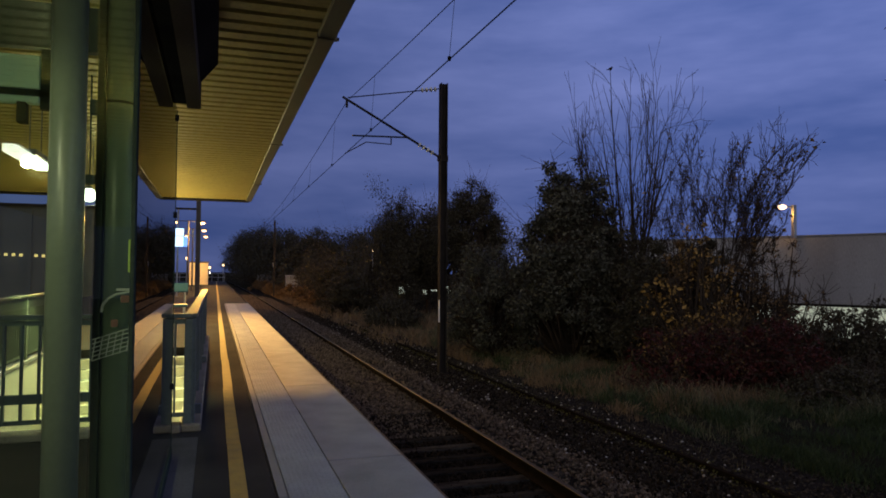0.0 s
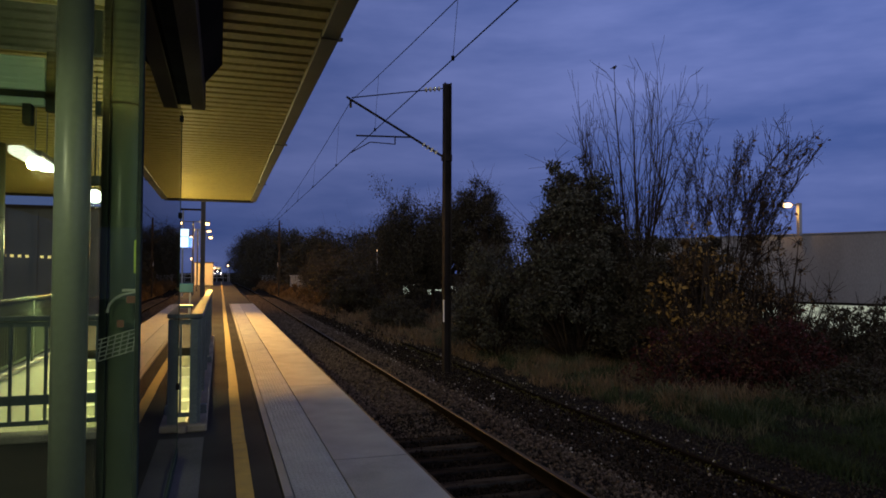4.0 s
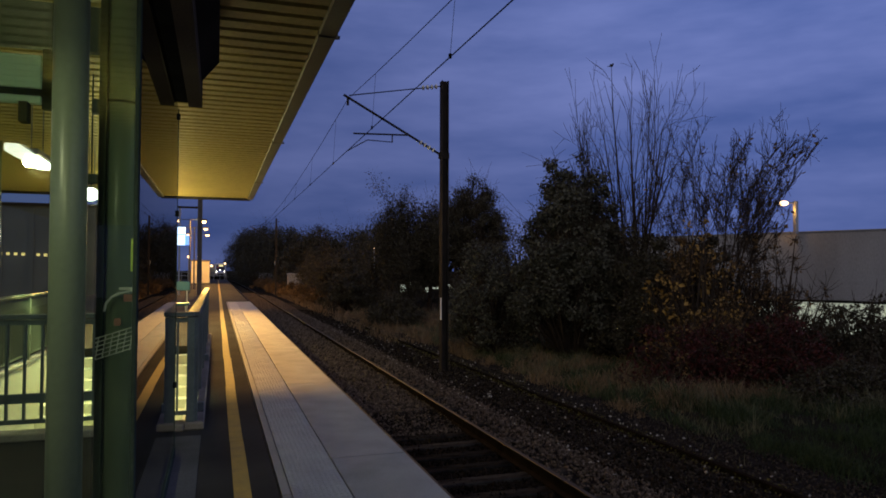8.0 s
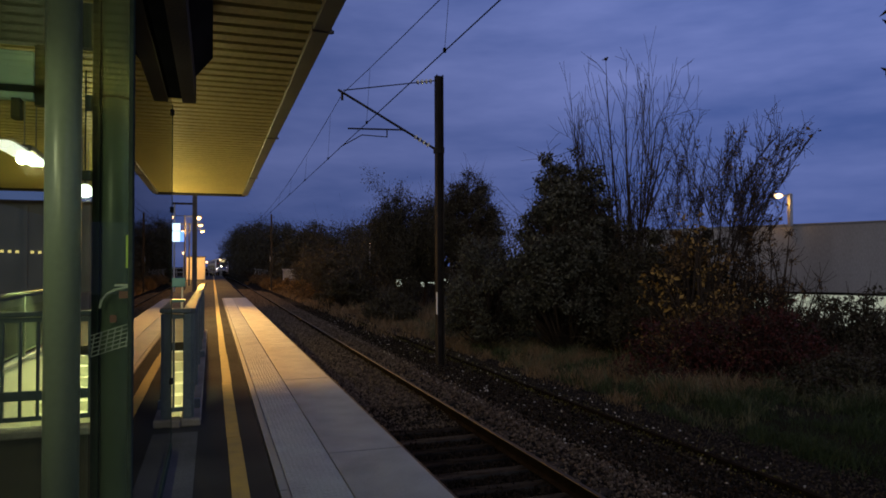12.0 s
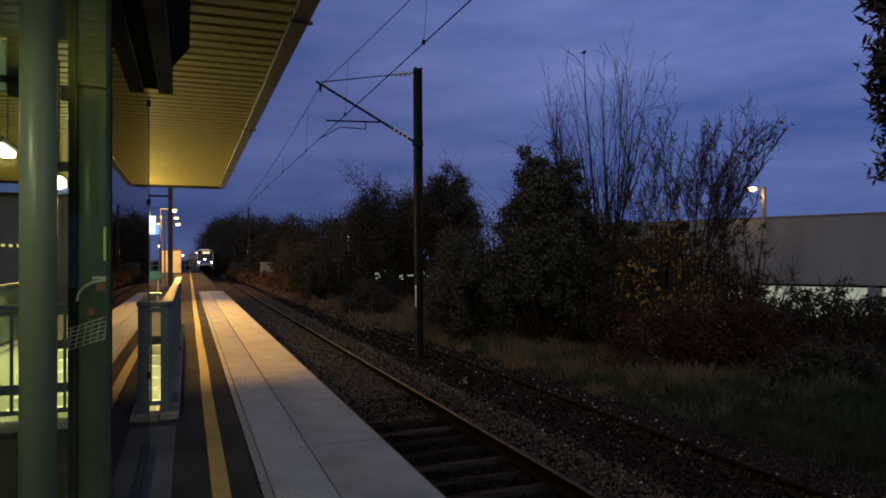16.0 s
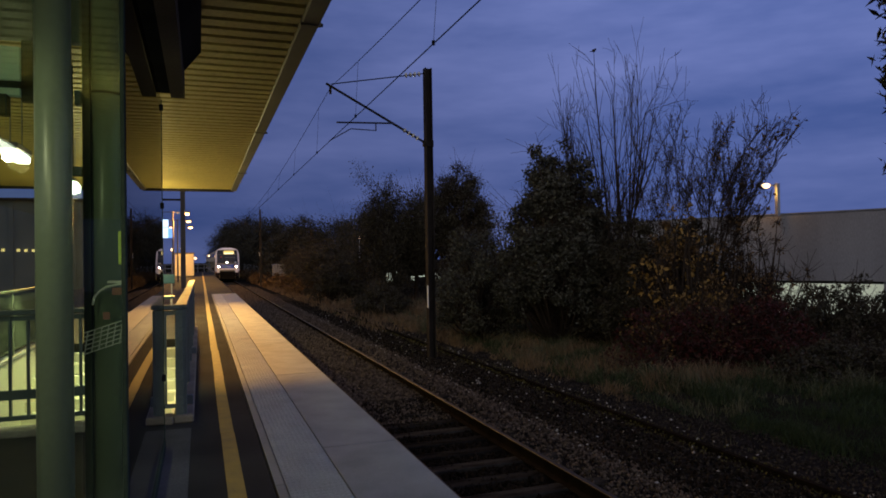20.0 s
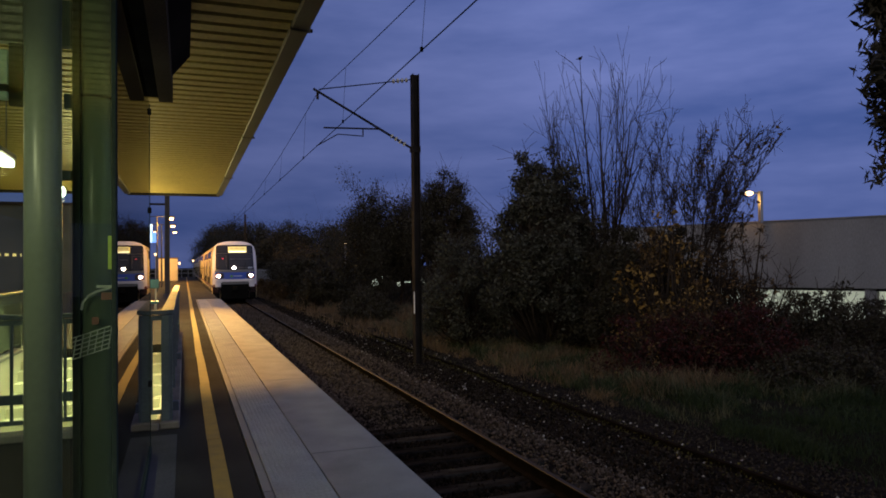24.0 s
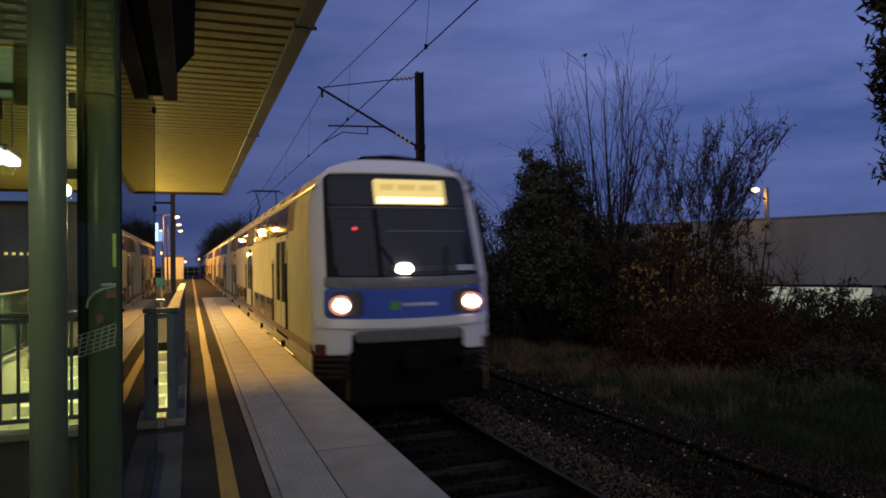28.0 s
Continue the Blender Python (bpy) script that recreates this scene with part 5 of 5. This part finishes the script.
# the last three are unseen, added behind the camera to close its reflections
for k, (x, y, s, h) in enumerate(((13, 95, 7, 9), (12, 112, 7, 10), (10, 132, 8, 12), (9, 155, 9, 13), (10, 185, 9, 15), (22, 90, 9, 10), (24, 120, 10, 12), (9, 225, 10, 17), (18, 150, 10, 14), (-16, 95, 9, 8), (-18, 130, 10, 10), (14, -45, 9, 9), (2, -62, 10, 10), (-16, -48, 9, 9))):
    bush("far_tree", (x, y, GZ), "far dark leafy tree beside the line", 80 + k, (s * 0.75, s * 0.75, h), L_FAR, 15000, 0.14, 60, "tree", ragged=0.14, fill=0.4, twigs=3)

for k, (x, y, s, h) in enumerate(((8.2, 58, 1.5, 1.6), (8.6, 68, 1.8, 1.9), (7.9, 76, 1.6, 1.5), (7.6, 90, 2.2, 1.6), (7.2, 104, 2.4, 1.8), (9.0, 116, 2.6, 2.4))):
    bush("low_scrub", (x, y, GZ), "low brown scrub along the line", 120 + k, (s, s * 1.3, h), L_BROWN, 5000, 0.085, 24)

# long leaves of a shrub close by on the east side
tree("laurel_shrub", (9.50, 6.62, GZ), "tall evergreen shrub with long pointed leaves on bare stems", 7, 6, (0.80, 0.80, 7.3), 0.03, 2, 0.6, 0.0, L_DARK, 13, 0.10, 0.09, 1.0, (3, 4), 0.35, 0.45, category="bush", slim=0.26, fork=4.05)

# small lights far behind the trees
for x, y, z in ((13.1, 108.0, 4.0), (12.89, 58.88, 3.49), (16.83, 57.59, 3.67), (17.52, 57.35, 3.87), (19.85, 35.53, 4.17)):
    s = thing("distant_lamp", (x, y, GZ), "small distant lamp on a thin post", "street lamp", "distant lamps")
    part("post", T((0, 0.1, 0), (0, 0.1, z - GZ), 0.05, sides=8), M_STEEL, s)
    part("bowl", ball(bmesh.new(), (0, 0, z - GZ), 0.055 if y > 40 else 0.04, seg=8, rings=5), M_LAMP, s)
# wall added out of view to darken what the glass reflects
rear_screen = thing("rear_screen_wall", (-1, -36, GZ), "unseen plain dark wall added behind, keeping sky out of the glass", "building", kind="structure")
part("wall", B(-30, 4.2, -1, 0, 0, 8), M_WALL, rear_screen)
far_hall = thing("lit_hall", (17.6, 50.2, GZ), "low hall with small lit windows behind the trees", "building")
part("front_wall", B(-5, 3.2, 0, 0.3, 0.6, 2.3), M_BEAM, far_hall)
for k in range(12):
    part("window", B(-4.6 + 0.62 * k, -4.15 + 0.62 * k, -0.04, 0.02, 1.2 + 0.25 * (k % 3), 1.8 + 0.25 * (k % 3)), M_HALLWIN, far_hall, "small lit window")
part("roof", B(-5.2, 3.4, -0.1, 8, 2.3, 2.6), M_BEAM, far_hall)
part("body", B(-5, 3.2, 0.32, 7.8, 0, 2.3), M_BEAM, far_hall)
west_hall = thing("western_building", (-18, 74, GZ), "dark building with a row of small lit windows", "building")
part("body", B(-16, 9, 0, 10, 0, 8.8), M_DUSKWALL, west_hall)
for k in range(9):
    part("pilaster", B(-14.4 + 2.6 * k, -14.0 + 2.6 * k, -0.12, 0.0, 0, 8.6), M_DUSKWALL, west_hall)
part("roof", B(-16.3, 9.3, -0.3, 10.3, 8.8, 9.05), M_BEAM, west_hall)
for k in range(12):
    part("window", B(-2.5 + 0.62 * k, -2.22 + 0.62 * k, -0.06, 0.02, 4.2 - 0.02 * k, 4.45 - 0.02 * k), M_DISPLAY, west_hall, "small lit window")

# grass and weeds


def blades(name, label, seed, n, x0, x1, y0, y1, h0, h1, mat, ground_z, power=1.0):
    rng = np.random.default_rng(seed)
    x = rng.uniform(x0, x1, n)
    y = y0 + (y1 - y0) * rng.uniform(0, 1, n) ** power
    tuft = np.array([noise.noise((a * 1.1, b * 0.75, seed)) + 0.5 * noise.noise((a * 2.6, b * 1.9, seed + 7)) for a, b in zip(x, y)])
    keep = tuft + rng.uniform(-0.3, 0.3, n) > 0.0
    x, y, tuft = x[keep], y[keep], tuft[keep]
    n = len(x)
    h = rng.uniform(h0, h1, n) * (0.35 + 1.5 * np.clip(tuft, 0, 0.6)) * rng.uniform(0.5, 1.1, n)
    a = rng.uniform(0, 2 * math.pi, n)
    wd = 0.003 + 0.00035 * y
    z = np.array([ground_z(v) for v in x])
    lean = rng.normal(size=(n, 2)) * (0.5 * h)[:, None]
    base = np.stack([x, y, z - 0.02], 1)
    side = np.stack([np.cos(a) * wd, np.sin(a) * wd, np.zeros(n)], 1)
    mid = base + np.stack([lean[:, 0] * 0.35, lean[:, 1] * 0.35, h * 0.6], 1)
    top = base + np.stack([lean[:, 0], lean[:, 1], h], 1)
    verts = np.stack([base - side, base + side, mid + side * 0.7, mid - side * 0.7, top], 1).reshape(-1, 3)
    i = np.arange(n) * 5
    faces = [tuple(q) for q in np.stack([i, i + 1, i + 2, i + 3], 1)] + [tuple(q) for q in np.stack([i + 3, i + 2, i + 4], 1)]
    return tagged(raw(name, verts, faces, mat), label, "grass", kind="stuff")


def land_z(x):
    prof = [(5.6, -1.28), (6.6, -1.34), (8.6, -1.34), (9.6, -1.20), (12, -1.15), (20, -1.2), (60, -1.4)]
    for (a, za), (b, zb) in zip(prof, prof[1:]):
        if a <= x <= b:
            return za + (zb - za) * (x - a) / (b - a)
    return -1.28


blades("dry_grass", "tall dry grass along the railway verge", 1, 60000, 8.2, 13.5, 10, 70, 0.15, 0.55, L_GRASS, land_z, 1.3)
blades("brown_grass", "withered brown grass below the thickets", 12, 60000, 7.8, 13.0, 12, 45, 0.15, 0.5, L_STRAW, land_z, 1.2)
blades("green_grass", "rank green grass and weeds on the verge", 2, 70000, 8.2, 15.5, 4.5, 30, 0.12, 0.42, L_GRASS2, land_z, 1.3)
blades("low_grass", "low dark green grass and weeds beside the old track", 22, 45000, 8.3, 15.0, 4.5, 14, 0.12, 0.4, L_GRASS2, land_z, 1.0)
blades("far_dry_grass", "tall dry brown grass along the far verge", 4, 26000, 6.4, 13.5, 26, 105, 0.3, 0.9, L_STRAW, land_z, 1.0)
blades("track_weeds", "thin weeds between the old ballast stones", 3, 3000, 5.9, 8.4, 5, 60, 0.05, 0.22, L_GRASS, land_z, 1.2)

# ---------------------------------------------------------------- car park behind the bushes
P0, DIR = Vector((21.4, 24.3, 0)), Vector((0.447, -0.894, 0))
ANG = math.atan2(DIR.y, DIR.x)
carpark = thing("parking_deck", P0, "concrete parking deck with a plain parapet over a lit lower level", "building", kind="structure")
carpark.rotation_euler = (0, 0, ANG)
part("parapet", B(-9, 26, 0, 0.25, 0.45, 3.15, 0.02), M_WALL, carpark, "stained concrete parapet")
part("lintel", B(-9, 26, 0.02, 0.2, 0.36, 0.445), M_UNDER, carpark, "dark slot under the parapet")
part("coping", B(-9, 26, -0.03, 0.28, 3.15, 3.20), M_CONCRETE, carpark)
part("deck", B(-9, 26, 0.25, 16, 0.45, 0.75), M_CONCRETE, carpark)
part("lower_floor", B(-9, 26, 0.0, 16, -1.6, -1.3), M_CONCRETE, carpark)
# the wall itself glows; the lower level's lamp light is put into it
part("back_wall", B(-9, 26, 5.0, 5.2, -1.3, 0.45), M_GARAGE, carpark, "back wall glowing in place of lamp light")
for k in range(8):
    part("pillar", B(-8 + 4.6 * k, -7.6 + 4.6 * k, 0.02, 0.42, -1.3, 0.45), M_CONCRETE, carpark)
for k in range(12):
    part("ceiling_tube", B(-8 + 2.8 * k, -6.6 + 2.8 * k, 3.0, 3.15, 0.33, 0.40), M_TUBE, carpark, "glowing ceiling tube")
deck_lamp = thing("deck_lamp", (22.18, 22.25, 3.2), "orange street lamp on a short post on the parking deck", "street lamp")
part("post", B(-0.07, 0.07, -0.07, 0.07, -0.1, 1.22), M_STEEL, deck_lamp)
part("arm", T((0, 0, 1.15), (-0.4, 0.1, 1.15), 0.03, sides=8), M_STEEL, deck_lamp)
part("bowl", ball(bmesh.new(), (-0.48, 0.12, 1.13), 0.16, (1.1, 1.1, 0.6)), M_LAMP, deck_lamp, "glowing orange bowl")
lamp("deck_light", "POINT", (21.75, 22.35, 4.05), SODIUM, 26, 0.12)

# lineside cabinets
for x, y, s, h in ((9.0, 83.5, 1.1, 1.75), (8.6, 124, 1.7, 1.6)):
    cb = thing("lineside_cabinet", (x, y, GZ + 0.05), "grey steel lineside equipment cabinet", "cabinet", "lineside cabinets")
    part("body", B(-s, s, -0.5, 0.5, 0, h + 0.5, 0.03), M_GREYPAINT, cb)
    part("lid", B(-s - 0.08, s + 0.08, -0.58, 0.58, h + 0.5, h + 0.62, 0.02), M_STEEL, cb)

# ---------------------------------------------------------------- pieces of the ground, last
inner_me = finish(B(0, 0.401, 0, 3.980, -0.12, 0.0, 0.0015), "slab", M_TACTILE)
outer_me = finish(B(0.002, 0.648, 0, 3.982, -0.12, 0.001, 0.003), "slab", M_SLAB)
edge_me = finish(B(0, 0.064, 0, 3.988, -0.12, -0.001, 0.0015), "slab", M_EDGE)
for k in range(14):
    for me, x, y in ((inner_me, 0.528, -15.62 + 4 * k), (outer_me, 0.937, -14.03 + 4 * k), (edge_me, 0.456, -14.9 + 4 * k)):
        if y < 35.9:
            ob = new("slab", me)
            ob.parent, ob.location = platform, (x, y, 0)
            ob.scale.y = min(1.0, (36.1 - y) / 4.0)

# raised studs of the warning strip
sv, sf = [], []
for i in range(10):
    for j in range(420):
        cx, cy = 0.550 + 0.0400 * i, 3.2 + 0.060 * j
        b = len(sv)
        for r, z in ((0.0175, 0.0), (0.0115, 0.003)):
            for q in range(6):
                sv.append((cx + r * math.cos(q * math.pi / 3), cy + r * math.sin(q * math.pi / 3), z))
        sf += [(b + q, b + (q + 1) % 6, b + 6 + (q + 1) % 6, b + 6 + q) for q in range(6)] + [tuple(b + 6 + q for q in range(6))]
tagged(raw("warning_studs", sv, sf, M_TACTILE, platform), kind="stuff")

sleeper_me = finish(B(-1.25, 1.25, -0.125, 0.125, -0.14, 0.0, 0.015), "sleeper", M_SLEEPER)
rs = np.random.default_rng(17)
for k in range(190):
    y = 1.8 + 0.60 * k
    ob = new("sleeper", sleeper_me)
    ob.parent = railway
    ob.matrix_basis = pose(TRACK_X + curve_x(y) + rs.normal() * 0.015, y, RAIL_Z - 0.165 + rs.normal() * 0.006, 0, rs.normal() * 0.4, rs.normal() * 0.5)

# loose ballast
octa = np.array(((1, 0, 0), (-1, 0, 0), (0, 1, 0), (0, -1, 0), (0, 0, 1), (0, 0, -1)), float)
tri = np.array(((0, 2, 4), (2, 1, 4), (1, 3, 4), (3, 0, 4), (2, 0, 5), (1, 2, 5), (3, 1, 5), (0, 3, 5)))


def stones(name, label, n, xs, ys, power, size, zf, mat, seed):
    r = np.random.default_rng(seed)
    x = r.uniform(*xs, n)
    y = ys[0] + (ys[1] - ys[0]) * r.uniform(0, 1, n) ** power
    s = size * r.uniform(0.5, 1.4, size=(n, 1, 3)) * (1 + 0.02 * y)[:, None, None]
    v = octa[None] * s + r.normal(size=(n, 6, 3)) * size * 0.25
    a = r.uniform(0, 6.28, n)
    c, d = np.cos(a)[:, None], np.sin(a)[:, None]
    v = np.stack([v[..., 0] * c - v[..., 1] * d, v[..., 0] * d + v[..., 1] * c, v[..., 2]], 2)
    z = np.array([zf(q, p) for q, p in zip(x, y)]) + r.uniform(-0.01, 0.03, n)
    v = v + np.stack([x, y, z], 1)[:, None, :]
    f = (tri[None] + (np.arange(n) * 6)[:, None, None]).reshape(-1, 3)
    return tagged(raw(name, v.reshape(-1, 3), f, mat), label, "ballast", kind="stuff")


def bed_z(x, y):
    if x < 4.1:
        return -1.108 - 0.018 * max(0.0, min(1.0, (13.5 - y) / 4.0)) + 0.045 * max(0.0, min(1.0, (y - 10.5) / 3.0))
    return -1.082 if x < 4.9 else (-1.13 - 0.21 * (x - 4.9) if x < 5.6 else land_z(x))


# near stones take the shade-dark colour, far stones their own brown
stones("ballast", "loose dark brown ballast stones round the sleepers", 18000, (1.6, 4.0), (3, 12.5), 1.2, 0.026, bed_z, M_SHADESTONE, 4)
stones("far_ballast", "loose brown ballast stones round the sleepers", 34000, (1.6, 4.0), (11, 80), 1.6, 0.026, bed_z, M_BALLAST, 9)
stones("shoulder_ballast", "grey brown ballast stones heaped beside the rail", 22000, (4.1, 5.6), (3, 75), 1.9, 0.020, bed_z, M_BALLAST, 8)
stones("old_ballast", "scattered old ballast stones on the verge", 32000, (5.4, 8.6), (4, 60), 1.7, 0.018, bed_z, M_OLDSTONE, 5)
stones("trench_stones", "small dark stones in the shallow ditch beside the ballast", 9000, (5.3, 7.0), (4, 50), 1.6, 0.03, bed_z, M_SHADESTONE, 10)
pale = material("pale_stone", (0.34, 0.31, 0.28), (0.22, 0.20, 0.18), 12, 0.9, bump=0.3)
stones("pale_stones", "a few pale stones in the ballast", 700, (4.9, 7.8), (6, 40), 1.2, 0.02, bed_z, pale, 6)
bedv = [(x, y, z) for y in (-30, 60, 110) for x, z in ((1.5, -1.19), (5.0, -1.17), (5.6, -1.272), (6.6, -1.335), (8.6, -1.335))]
bedf = [(i * 5 + j, i * 5 + j + 1, i * 5 + j + 6, i * 5 + j + 5) for i in range(2) for j in range(4)]
tagged(raw("ballast_bed", bedv, bedf, M_BED), "dark compacted ballast bed", "ground", kind="structure")


def motions():
    rows = [(0.0, 305.0), (3.0, 268.0), (6.0, 232.0), (8.0, 209.5), (10.0, 188.5), (12.0, 168.5), (14.5, 144.5), (15.0, 139.7), (16.0, 130.2), (17.0, 120.6),
            (18.0, 111.0), (19.0, 101.2), (20.0, 91.2), (21.0, 81.0), (21.5, 76.0), (23.5, 54.8), (24.0, 49.2), (24.5, 44.0), (25.0, 38.9), (25.5, 34.1), (26.0, 29.3),
            (26.5, 24.6), (27.0, 20.0), (27.5, 15.3), (28.0, 10.4)]
    keys = []
    for t, y in rows:
        slope = math.degrees(math.atan((curve_x(y + 4) - curve_x(y)) / 4))
        keys.append((t, pose(TRACK_X - 0.08 + curve_x(y), y, RAIL_Z, 0, 0, -slope)))
    walk(train, keys)


motions()
